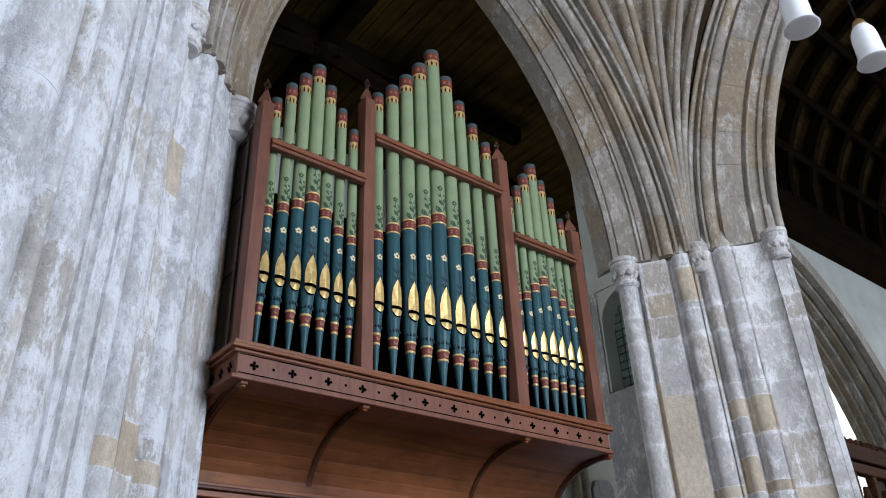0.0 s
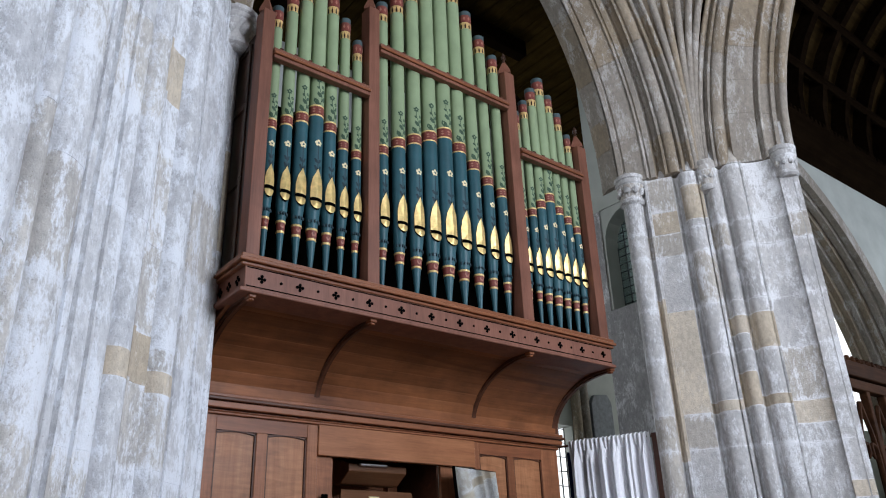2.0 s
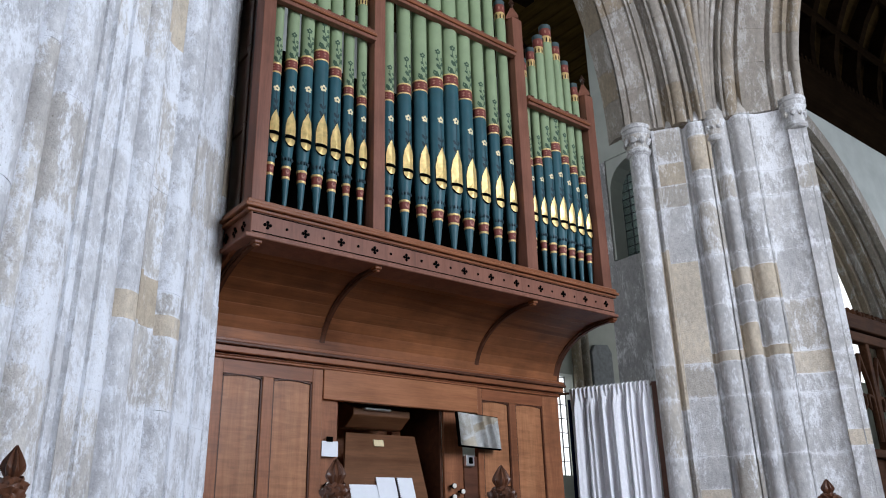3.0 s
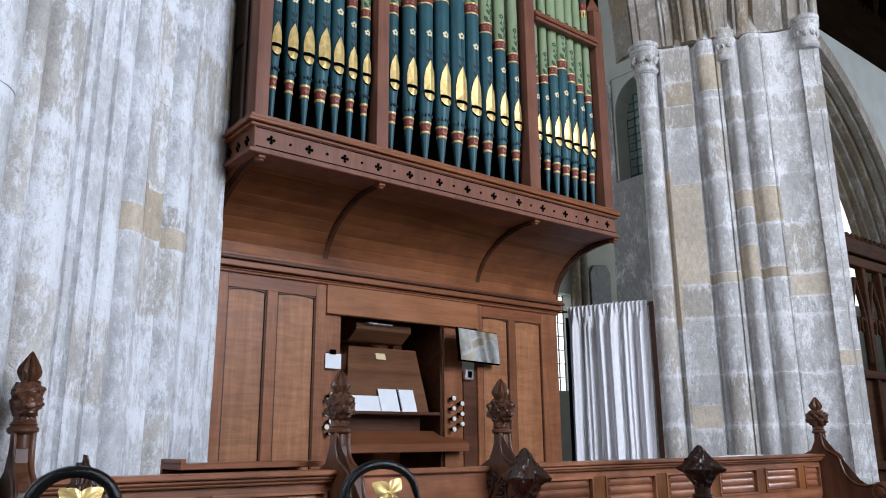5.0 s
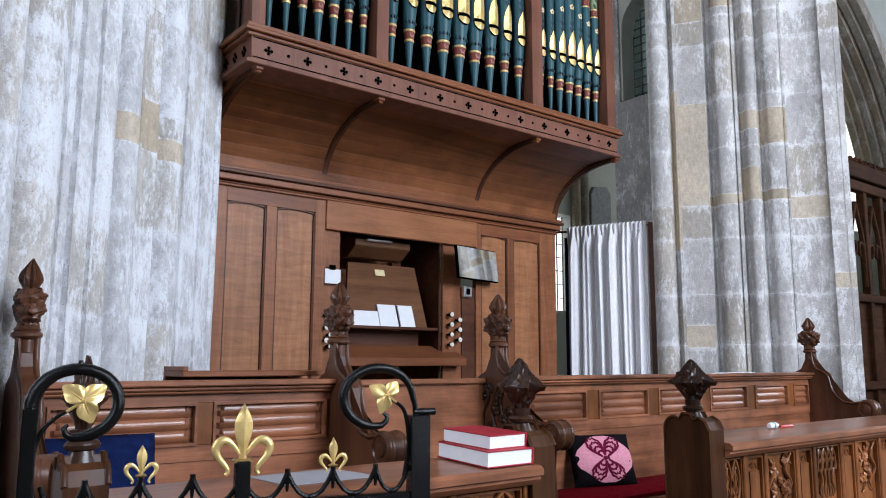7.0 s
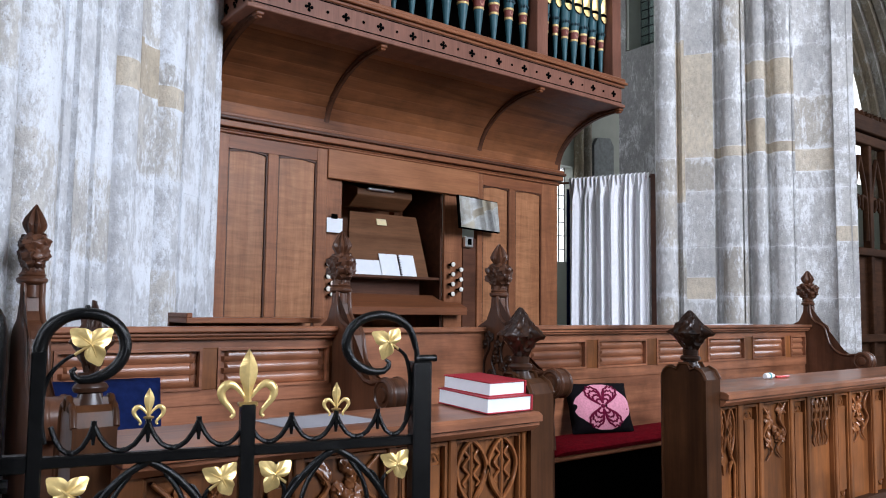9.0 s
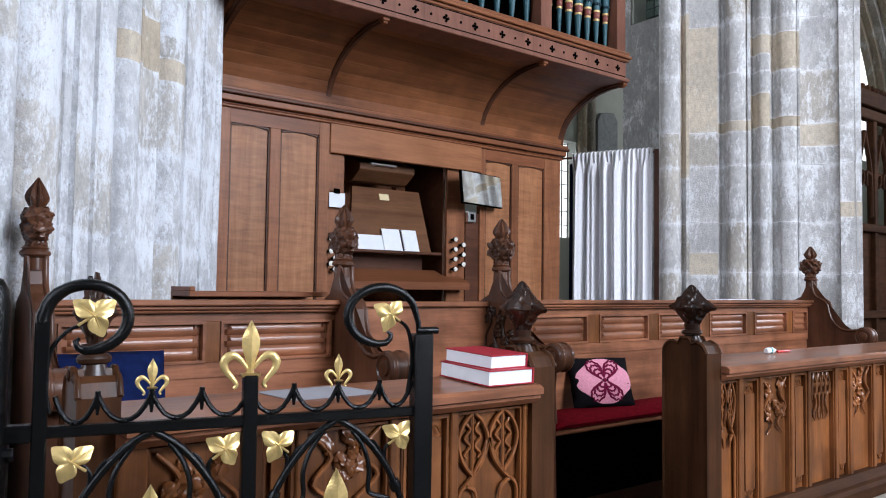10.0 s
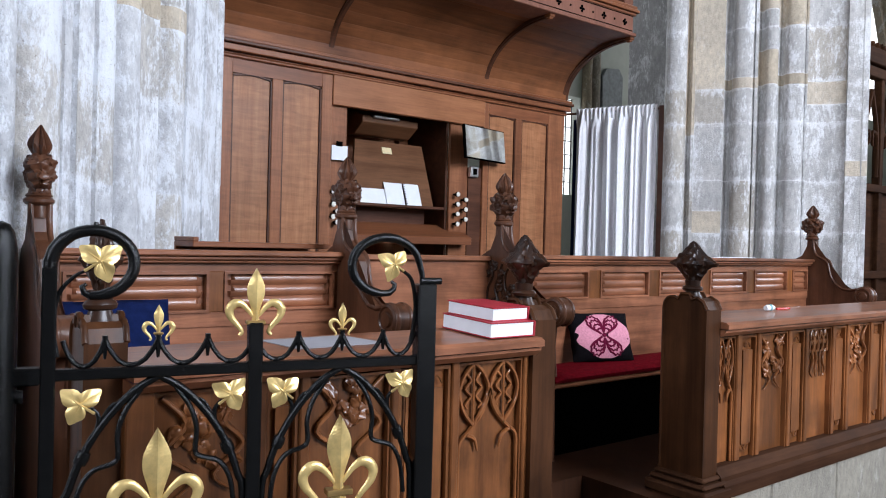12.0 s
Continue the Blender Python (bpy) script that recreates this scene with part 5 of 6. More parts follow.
bench(0.77, 1.985, [(0.82, 1.375), (1.44, 1.965)], "oak choir bench with linenfold panelled back")
bench(3.04, 6.415, [(3.243 + 0.587 * k, 3.723 + 0.587 * k) for k in range(5)] + [(6.16, 6.4)], "long oak choir bench with linenfold panelled back")
end = bench_end(0.735, M_OAK_R)
for x in (2.017, 3.008, 6.447):
    facing = copy_thing(end, pose(x, 0, 0))
    if x == 3.008:
        # vine carving on the face towards the gate
        vine = random.Random(7)
        bm = B()
        for k in range(26):
            carve(bm, -0.034, vine.uniform(3.46, 3.70), vine.uniform(1.02, 1.41), 0.010, vine.uniform(0.018, 0.034), vine.uniform(0.016, 0.03), 0.010, 60)
        for k in range(3):
            bar(bm, [(-0.036, 3.5 + 0.07 * k + 0.025 * math.sin(j * 1.7 + k), 1.0 + 0.068 * j) for j in range(7)], 0.007, 6)
        part("vine_carving", bm, M_OAK_D, facing, "dark carved vine relief", smooth=50)
# plain screen between the two benches
scr = thing("organ_screen", (0, 0, 0), "plain oak screen board in front of the organ", "screen")
bm = B()
box(bm, 2.05, 2.975, 3.66, 3.69, PZ, 1.42)
part("board", bm, M_OAK_X, scr)
bm = B()
box(bm, 2.05, 2.975, 3.635, 3.71, 1.42, 1.448)
part("capping", bm, M_OAK_X, scr, bevel=0.006)
bm = B()
box(bm, 2.3, 2.7, 3.2, 3.5, 0.78, 0.82)
box(bm, 2.32, 2.36, 3.22, 3.48, PZ, 0.78)
box(bm, 2.64, 2.68, 3.22, 3.48, PZ, 0.78)
solid("stool", bm, M_OAK_D, "plain dark oak stool behind the desks", "stool", bevel=0.005)


def squat_head(parent, y, z, m):
    bm = B()
    lathe(bm, [(0.05, z - 0.03), (0.034, z), (0.03, z + 0.01), (0.042, z + 0.014), (0.046, z + 0.024), (0.04, z + 0.033), (0.032, z + 0.036), (0.034, z + 0.06)], 0, y, 0, 12)
    part("neck", bm, m, parent, smooth=40)
    bm = B()
    n = 56
    rings = []
    for q in range(25):
        f = q / 24
        r0 = 0.03 + 0.068 * (f / 0.45) ** 1.5 if f < 0.45 else 0.098 * (1 - ((f - 0.45) / 0.55) ** 1.15) + 0.002
        ring = []
        for k in range(n):
            t = 2 * math.pi * k / n
            leaf = abs(math.cos(4 * t + (0.0 if f < 0.45 else 0.4)))
            rr = r0 * (0.82 + 0.12 * math.cos(4 * t) + 0.16 * leaf * math.sin(math.pi * min(1, f * 1.4)) + 0.10 * math.sin(20 * f + 5 * leaf))
            ring.append((rr * math.cos(t), y + rr * math.sin(t), z + 0.05 + 0.185 * f))
        rings.append(ring)
    loft(bm, rings)
    for v in bm.verts:
        v.co.x *= 0.5
        v.co.y = y + (v.co.y - y) * 1.08
        v.co += noise.noise_vector(v.co * 55) * 0.006 + noise.noise_vector(v.co * 110) * 0.004
    part("carved_head", bm, m, parent, smooth=40)


def desk_end(x):
    e = thing("desk_end", (x, 0, 0), "dark oak desk end topped by a carved leaf poppyhead", "desk end", "desk ends")
    bm = B()
    prof = [(2.40, PZ), (2.62, PZ), (2.62, 1.25)] + [(2.62 - 0.05 * (1 - math.cos(a)), 1.25 + 0.05 * math.sin(a)) for a in [math.pi / 2 * k / 5 for k in range(6)]]
    prof += [(2.545, 1.29), (2.53, 1.315), (2.49, 1.315), (2.475, 1.29), (2.45, 1.30), (2.42, 1.285), (2.40, 1.25)]
    prism(bm, prof, "x", -0.055, 0.055)
    bmesh.ops.triangulate(bm, faces=[f for f in bm.faces if len(f.verts) > 4])
    part("end_board", bm, M_OAK_E, e)
    for s in (-1, 1):
        bm = B()
        tube(bm, [(s * 0.052, y, z) for y, z in prof[1:]] , 0.009, 6)
        part("edge_bead", bm, M_OAK_E, e, smooth=60)
    bm = B()
    for o, z0, z1 in ((0.05, PZ, PZ + 0.05), (0.035, PZ + 0.052, PZ + 0.075), (0.02, PZ + 0.077, PZ + 0.10)):
        box(bm, -0.055 - o, 0.055 + o, 2.40 - o, 2.62 + o, z0, z1)
    part("base_moulding", bm, M_DUSTY, e, bevel=0.01)
    squat_head(e, 2.51, 1.315, M_OAK_D)
    return e


def cusped(bm, cx, z, w, h, y, r):
    """One ogee-headed light with cusps."""
    for s in (-1, 1):
        pts = [(cx + s * w / 2, z), (cx + s * w / 2, z + h * 0.35), (cx + s * w * 0.42, z + h * 0.6), (cx + s * w * 0.2, z + h * 0.82), (cx, z + h)]
        bar(bm, [(a, y, b) for a, b in pts], r, 6)
        pts = [(cx + s * w * 0.45, z + h * 0.5), (cx + s * w * 0.16, z + h * 0.52), (cx + s * w * 0.12, z + h * 0.42), (cx + s * w * 0.22, z + h * 0.36)]
        bar(bm, [(a, y + 0.002, b) for a, b in pts], [r, r * 0.9, r * 0.9, r * 0.5], 6)


def tracery(parent, x0, x1, z0, z1, y, kind):
    """Carved head of a desk panel, in one of four patterns."""
    w, cx = x1 - x0, (x0 + x1) / 2
    bm = B()
    if kind == 0:
        # two pointed lights, each with a mullion and scalloped foils, drawn together below in an ogee
        for k in (-1, 1):
            c, hw, h = cx + k * w * 0.25, w * 0.235, 0.21
            for e in (-1, 1):
                bar(bm, [(c, y, z1), (c + e * hw * 0.62, y, z1 - h * 0.16), (c + e * hw, y, z1 - h * 0.42), (c + e * hw * 0.72, y, z1 - h * 0.74), (c, y, z1 - h)], 0.0075, 6)
                foil = [(c + e * hw * (0.36 + 0.2 * math.cos(j * math.pi / 2)), y + 0.004, z1 - h * (0.14 + 0.065 * j)) for j in range(10)]
                bar(bm, foil, [0.003] + [0.0055] * 8 + [0.003], 6, 1.0, 2)
            bar(bm, [(c, y + 0.002, z1), (c, y + 0.002, z1 - h * 0.5), (c, y + 0.002, z1 - h)], 0.0045, 6)
            bar(bm, [(c, y, z1 - h), (c + k * w * 0.1, y, z1 - h - 0.022), (c + k * w * 0.215, y, z1 - h - 0.05), (c + k * w * 0.235, y, z1 - h - 0.12), (c + k * w * 0.235, y, z1 - 0.58)], [0.008, 0.008, 0.008, 0.007, 0.006], 6)
            bar(bm, [(cx, y, z1 - h * 0.42), (cx + k * w * 0.1, y, z1 - h * 0.72), (c, y, z1 - h)], 0.0075, 6)
            bar(bm, [(c + k * w * 0.12, y, z1 - h - 0.026), (c - k * w * 0.02, y, z1 - h - 0.045), (c - k * w * 0.07, y, z1 - h - 0.085)], [0.008, 0.008, 0.003], 6)
    elif kind in (1, 3):
        rnd = random.Random(int(x0 * 100) + kind)
        for k in range(11):
            u, v = rnd.uniform(-0.36, 0.36), rnd.uniform(0.02, 0.2)
            carve(bm, cx + u * w, y + 0.004, z1 - v, 0.022, 0.011, 0.026, 0.012, 55)
        for s in (-1, 1):
            bar(bm, [(cx + s * w * 0.45, y, z1 - 0.01), (cx + s * w * 0.2, y, z1 - 0.08), (cx + s * w * 0.42, y, z1 - 0.15), (cx + s * w * 0.1, y, z1 - 0.22), (cx + s * w * 0.3, y, z1 - 0.27)], [0.006, 0.009, 0.008, 0.007, 0.003], 6)
    else:
        for k in (-0.3, -0.1, 0.1, 0.3):
            cusped(bm, cx + k * w, z1 - 0.12, w * 0.18, 0.11, y, 0.009)
            bar(bm, [(cx + k * w, y, z1 - 0.11), (cx + k * w * 0.7, y, z1 - 0.17), (cx + k * w * 1.1, y, z1 - 0.22), (cx + k * w * 0.8, y, z1 - 0.25)], [0.008, 0.008, 0.006, 0.003], 6)
    return part("tracery", bm, M_OAK, parent, smooth=60)


def desk(x0, x1, starts, label):
    """A reading desk with a moulded book board and panelled front. starts: (x0, x1, kind)."""
    d = thing("reading_desk", (0, 0, 0), label, "choir desk", "choir desks")
    bm = B()
    prism(bm, [(2.36, 1.165), (2.36, 1.185), (2.375, 1.195), (2.66, 1.208), (2.66, 1.185), (2.40, 1.165)], "x", x0, x1)
    part("book_board", bm, M_OAK_X, d, smooth=20)
    bm = B()
    prism(bm, [(2.375, 1.16), (2.375, 1.15), (2.40, 1.13), (2.45, 1.13), (2.45, 1.16)], "x", x0, x1)
    part("board_moulding", bm, M_OAK_X, d)
    bm = B()
    box(bm, x0, x1, 2.46, 2.485, PZ + 0.1, 1.13)
    part("front_board", bm, M_OAK, d)
    bm = B()
    prism(bm, [(2.355, PZ), (2.355, PZ + 0.055), (2.375, PZ + 0.07), (2.375, PZ + 0.09), (2.41, PZ + 0.125), (2.48, PZ + 0.125), (2.48, PZ)], "x", x0, x1)
    part("sill", bm, M_DUSTY, d, smooth=20)
    prev = x0
    for a, b, kind in starts:
        bm = B()
        box(bm, prev, a, 2.42, 2.46, PZ + 0.125, 1.13)
        part("stile", bm, M_OAK, d, bevel=0.004)
        bm = B()
        box(bm, a, b, 2.452, 2.462, PZ + 0.125, 1.12)
        p = part("panel", bm, M_OAK, d)
        bm = B()
        e = 0.012 if kind < 0 else 0.008
        for q in ((a, a + e, PZ + 0.125, 1.12), (b - e, b, PZ + 0.125, 1.12), (a + e, b - e, 1.12 - e, 1.12)):
            box(bm, q[0], q[1], 2.43, 2.453, q[2], q[3])
        if kind < 0:
            m0 = (a + b) / 2
            for zz, s in ((1.075, 1), (PZ + 0.17, -1)):
                tube(bm, [(m0 - 0.022, 2.438, zz - s * 0.012), (m0 - 0.01, 2.436, zz + s * 0.006), (m0, 2.438, zz + s * 0.012), (m0 + 0.01, 2.436, zz + s * 0.006), (m0 + 0.022, 2.438, zz - s * 0.012)], 0.004, 5)
            box(bm, a + 0.03, b - 0.03, 2.434, 2.44, PZ + 0.19, 1.05)
        part("panel_bead", bm, M_OAK, p)
        if kind >= 0:
            tracery(d, a + 0.01, b - 0.01, PZ + 0.13, 1.115, 2.44, kind)
        prev = b
    bm = B()
    box(bm, prev, x1, 2.42, 2.46, PZ + 0.125, 1.13)
    part("stile", bm, M_OAK, d, bevel=0.004)
    return d


desk(0.72, 2.09, [(0.79, 1.06, 1), (1.09, 1.19, -1), (1.22, 1.5, 3), (1.53, 1.6, -1), (1.63, 1.735, -1), (1.765, 2.055, 0)], "oak choir desk with traceried front panels")
row = [(3.262, 3.415, 0)]
x = 3.455
for k in range(6):
    row += [(x, x + 0.14, -1), (x + 0.17, x + 0.43, (1, 2, 3, 0, 1, 2)[k])]
    x += 0.46
desk(3.235, 6.4, row, "long oak choir desk with carved tracery panels")
de = desk_end(2.13)
copy_thing(de, pose(3.18, 0, 0))
copy_thing(de, pose(0.68, 0, 0) @ Matrix.Translation((0, 2.51, 0)) @ Matrix.Diagonal((0.92, 0.55, 1, 1)) @ Matrix.Translation((0, -2.51, 0)))

# ---------------------------------------------------------------- wrought iron gate
gate = thing("iron_gate", (0, 0, 0), "black wrought iron gate with gilded leaves and fleurs-de-lis", "gate", "pair of iron gates")
GZ = 1.232


def gp(name, bm, m, parent=None, label="", smooth=50, bevel=0.0):
    return part(name, bm, m, parent or gate, label, bevel, smooth)


def fleur(u, z, h, name="fleur_de_lis"):
    """A gilded fleur-de-lis: ridged spear, two curled arms and a collar."""
    bm = B()
    s = h / 0.13
    rings = []
    for q in range(25):
        f = q / 24
        w = 0.0125 - 0.005 * math.sin(math.pi * min(1, f / 0.4)) if f < 0.4 else 0.0125 + 0.0065 * math.sin(math.pi * (f - 0.4) / 0.45) if f < 0.68 else 0.0185 * (1 - ((f - 0.68) / 0.32) ** 1.3) + 0.0006
        zz = z + f * h
        rings.append([(u - w * s, 0.001, zz), (u - w * 0.5 * s, -0.004 * s, zz), (u, -0.009 * s, zz), (u + w * 0.5 * s, -0.004 * s, zz), (u + w * s, 0.001, zz), (u, 0.006 * s, zz)])
    loft(bm, rings)
    fl = gp(name, bm, M_GOLD, smooth=None)
    for d in (-1, 1):
        bm = B()
        pts = [(0.006, 0.2), (0.02, 0.34), (0.034, 0.42), (0.047, 0.4), (0.055, 0.3), (0.05, 0.17), (0.036, 0.04), (0.028, -0.06), (0.034, -0.12)]
        bar(bm, [(u + d * a * s, 0, z + b * h) for a, b in pts], [k * s * (0.78 if s > 1.3 else 0.9) for k in (0.004, 0.006, 0.009, 0.011, 0.010, 0.008, 0.006, 0.005, 0.004)], 8, 0.6)
        gp("arm", bm, M_GOLD, fl)
    bm = B()
    box(bm, u - 0.02 * s, u + 0.02 * s, -0.011 * s, 0.011 * s, z + 0.06 * h, z + 0.13 * h)
    gp("collar", bm, M_BRASS, fl, smooth=None, bevel=0.002)


def ivy(u, z, r, turn, parent=None):
    """A gilded leaf with three broad pointed lobes, cupped along its veins."""
    bm = B()
    t = radians(turn)
    n, lobes = 72, (math.pi / 2, math.pi / 2 + 1.85, math.pi / 2 - 1.85)
    rings = []
    for q in (0.03, 0.3, 0.55, 0.8, 1.0):
        ring = []
        for i in range(n):
            a = 2 * math.pi * i / n
            gap = min(abs((a - b + math.pi) % (2 * math.pi) - math.pi) for b in lobes)
            rr = r * q * max(0.40, 1.0 - 0.44 * (gap / 0.95) ** 2.1 + 0.24 * math.exp(-(gap / 0.2) ** 2))
            dep = -0.016 - 0.010 * q * math.sin(min(1, gap / 0.9) * math.pi / 2) + 0.012 * q * q + 0.003 * math.sin(5 * a + 2) * q
            ring.append((u + rr * math.cos(a + t), dep, z + rr * math.sin(a + t)))
        rings.append(ring)
    rows = loft(bm, rings, caps=False)
    bm.faces.new(rows[0])
    lf = gp("ivy_leaf", bm, M_GOLD, smooth=50)
    bm = B()
    for b in lobes:
        a = t + b
        tube(bm, [(u, -0.018, z), (u + r * 0.75 * math.cos(a), -0.012, z + r * 0.75 * math.sin(a))], [0.0024, 0.0008], 5)
    a = t - math.pi / 2
    tube(bm, [(u, -0.019, z), (u + r * 0.5 * math.cos(a), -0.012, z + r * 0.5 * math.sin(a)), (u + r * 0.9 * math.cos(a), -0.004, z + r * 0.9 * math.sin(a))], [0.0026, 0.003, 0.0034], 6)
    gp("vein", bm, M_GOLD, lf)


bm = B()
box(bm, 0.0, 0.028, -0.014, 0.014, 0.06, 1.46)
gp("stile", bm, M_IRON, bevel=0.003, smooth=None)
bm = B()
box(bm, 0.824, 0.872, -0.02, 0.02, 0.0, 1.425)
gp("stile", bm, M_IRON, bevel=0.003, smooth=None)
bm = B()
tube(bm, [(0.835, 0, 1.432), (0.89, 0, 1.432)], 0.009, 10)
gp("latch_pin", bm, M_IRON)
bm = B()
box(bm, -0.06, 0.85, -0.012, 0.012, GZ - 0.012, GZ + 0.012)
gp("rail", bm, M_IRON, bevel=0.003, smooth=None)
bm = B()
box(bm, 0.0, 0.85, -0.012, 0.012, 0.2, 0.235)
gp("rail", bm, M_IRON, bevel=0.003, smooth=None)
bm = B()
box(bm, 0.415, 0.447, -0.0155, 0.0155, 0.19, 1.335)
gp("mid_bar", bm, M_IRON, bevel=0.003, smooth=None)
for z in (GZ, 1.19):
    bm = B()
    box(bm, -0.09, -0.0, -0.016, 0.016, z - 0.018, z + 0.018) if z == GZ else tube(bm, [(-0.07, 0, z), (-0.03, 0, z)], 0.014, 8)
    gp("hinge", bm, M_IRON, bevel=0.003 if z == GZ else 0, smooth=None)
# scrolled tops
lt = [(0.014, 1.44), (0.014, 1.47)] + [(0.095 + 0.079 * math.cos(radians(a)), 1.468 + 0.07 * math.sin(radians(a))) for a in range(170, -100, -12)]
lt += [(0.09, 1.398), (0.078, 1.405), (0.074, 1.418), (0.082, 1.424)]
bm = B()
tube(bm, [(u, 0, z) for u, z in lt], [0.014] * 6 + [0.0125] * (len(lt) - 12) + [0.01, 0.009, 0.008, 0.007, 0.006, 0.004], 10)
gp("scroll", bm, M_IRON)
rt = [(0.84, 1.30), (0.842, 1.40), (0.838, 1.45)] + [(0.743 + 0.087 * math.cos(radians(a)), 1.47 + 0.07 * math.sin(radians(a))) for a in range(10, 266, 12)]
rt += [(0.752, 1.402), (0.764, 1.412), (0.766, 1.424), (0.757, 1.43)]
bm = B()
tube(bm, [(u, 0, z) for u, z in rt], [0.007] * 3 + [0.0085 + 0.003 * min(1, k / 6) for k in range(len(rt) - 8)] + [0.009, 0.008, 0.007, 0.006, 0.004], 10)
gp("scroll", bm, M_IRON)
bm = B()
tube(bm, [(0.098, 0, 1.54), (0.098, 0, 1.556)], [0.008, 0.004], 8)
gp("knob", bm, M_IRON)
# festoons and spikes
us = [0.04, 0.12, 0.225, 0.328, 0.431, 0.531, 0.636, 0.739, 0.822]
for a, b in zip(us, us[1:]):
    bm = B()
    m, w = (a + b) / 2, (b - a) / 2
    tube(bm, [(m + w * k, 0, GZ + 0.016 + 0.056 * abs(k) ** 2.4) for k in (-1, -0.9, -0.75, -0.5, -0.25, 0, 0.25, 0.5, 0.75, 0.9, 1)], 0.0055, 7)
    gp("festoon", bm, M_IRON)
    bm = B()
    bmesh.ops.create_icosphere(bm, subdivisions=1, radius=0.006, matrix=Matrix.Translation((m, -0.006, GZ + 0.016)))
    gp("stud", bm, M_IRON)
for u in us[1:-1]:
    bm = B()
    tube(bm, [(u, 0, GZ + 0.03), (u, 0, GZ + 0.055), (u, 0, GZ + 0.08)], [0.003, 0.006, 0.006], 7)
    gp("spike", bm, M_IRON)
bm = B()
tube(bm, [(0.431, 0, 1.29), (0.431, 0, 1.335)], 0.014, 8)
gp("spike", bm, M_IRON)
fleur(0.431, 1.322, 0.138)
fleur(0.225, 1.308, 0.07)
fleur(0.636, 1.308, 0.07)
# stems and leaves inside the scrolls
for pts in ([(0.03, 1.27), (0.022, 1.33), (0.03, 1.4), (0.06, 1.44), (0.09, 1.455)], [(0.812, 1.28), (0.822, 1.36), (0.812, 1.43), (0.79, 1.455), (0.765, 1.465)]):
    bm = B()
    bar(bm, [(u, 0, z) for u, z in pts], [0.006, 0.005, 0.005, 0.004, 0.003], 7)
    gp("stem", bm, M_IRON)
ivy(0.108, 1.474, 0.041, -53)
ivy(0.758, 1.474, 0.037, 60)
# pointed arches below the rail, with cusps and leaves
for c, e in ((0.228, 0.2), (0.636, 0.2)):
    for s in (-1, 1):
        bm = B()
        bar(bm, [(c, 0, 1.222), (c + s * 0.05, 0, 1.19), (c + s * 0.1, 0, 1.135), (c + s * 0.14, 0, 1.07), (c + s * 0.17, 0, 0.99), (c + s * 0.185, 0, 0.88), (c + s * 0.188, 0, 0.24)], 0.0085, 8)
        gp("arch_bar", bm, M_IRON)
        bm = B()
        bar(bm, [(c + s * 0.035, 0, 1.195), (c + s * 0.065, 0, 1.15), (c + s * 0.08, 0, 1.10), (c + s * 0.078, 0, 1.05), (c + s * 0.09, 0, 1.035), (c + s * 0.13, 0, 1.02), (c + s * 0.155, 0, 0.975), (c + s * 0.165, 0, 0.9)], 0.006, 7)
        gp("cusp", bm, M_IRON)
        bm = B()
        a, b = Vector((c + s * 0.142, 0, 1.065)), Vector((c + s * 0.152, 0, 1.04))
        tube(bm, [a, a.lerp(b, 0.5), b], [0.013, 0.015, 0.013], 10)
        gp("collar", bm, M_IRON)
        bm = B()
        bar(bm, [(c + s * 0.138, 0, 1.075), (c + s * 0.12, 0, 1.11), (c + s * 0.118, 0, 1.14), (c + s * 0.132, 0, 1.16)], [0.006, 0.006, 0.005, 0.003], 7)
        bar(bm, [(c + s * 0.124, 0, 1.1), (c + s * 0.1, 0, 1.15), (c + s * 0.085, 0, 1.165), (c + s * 0.082, 0, 1.155)], [0.005, 0.005, 0.004, 0.003], 7)
        gp("leaf_stem", bm, M_IRON)
    fleur(c, 0.9, 0.205)
    bm = B()
    tube(bm, [(c, 0, 0.22), (c, 0, 0.93)], 0.008, 8)
    gp("stem", bm, M_IRON)
ivy(0.075, 1.17, 0.039, 50)
ivy(0.378, 1.175, 0.037, -45)
ivy(0.494, 1.175, 0.037, 50)
ivy(0.786, 1.178, 0.036, -45)
GA = math.degrees(math.atan2(-0.234, 0.972))
gate.matrix_basis = pose(0.50, 2.25, 0, 0, 0, GA) @ Matrix.Diagonal((1.012, 1, 0.9885, 1))
copy_thing(gate, Matrix.Translation((0.50 - 0.108 * 0.972, 2.25 + 0.108 * 0.234, 0)) @ pose(0, 0, 0, 0, 0, GA) @ Matrix.Diagonal((-1, 1, 1, 1)))
bm = B()
lathe(bm, [(0.034, 0.0), (0.034, 1.44), (0.033, 1.48), (0.028, 1.51), (0.018, 1.528), (0.005, 1.534)], 0.425, 2.268, 0, 24)
solid("gate_post", bm, M_IRON, "black iron post between the two gates", "post", smooth=40)

# ---------------------------------------------------------------- books, cushions, small things
def hymn_book(at, turn, w, l, h):
    b = thing("hymn_book", at, "thick red-covered hymn book lying on the desk", "book", "stacked hymn books")
    bm = B()
    box(bm, 0, w, 0, l, 0.0, 0.004)
    box(bm, 0, w, 0, l, h - 0.004, h)
    box(bm, w - 0.004, w + 0.003, 0, l, 0.0, h)
    part("cover", bm, M_REDB, b, bevel=0.0015)
    bm = B()
    box(bm, 0.004, w - 0.005, 0.005, l - 0.005, 0.004, h - 0.004)
    part("page_block", bm, M_PAPER, b)
    b.rotation_euler = (radians(2.6), 0, radians(turn))
    return b


hymn_book((1.868, 2.392, 1.199), 0, 0.204, 0.265, 0.053)
hymn_book((1.893, 2.41, 1.2525), 3, 0.175, 0.235, 0.047)


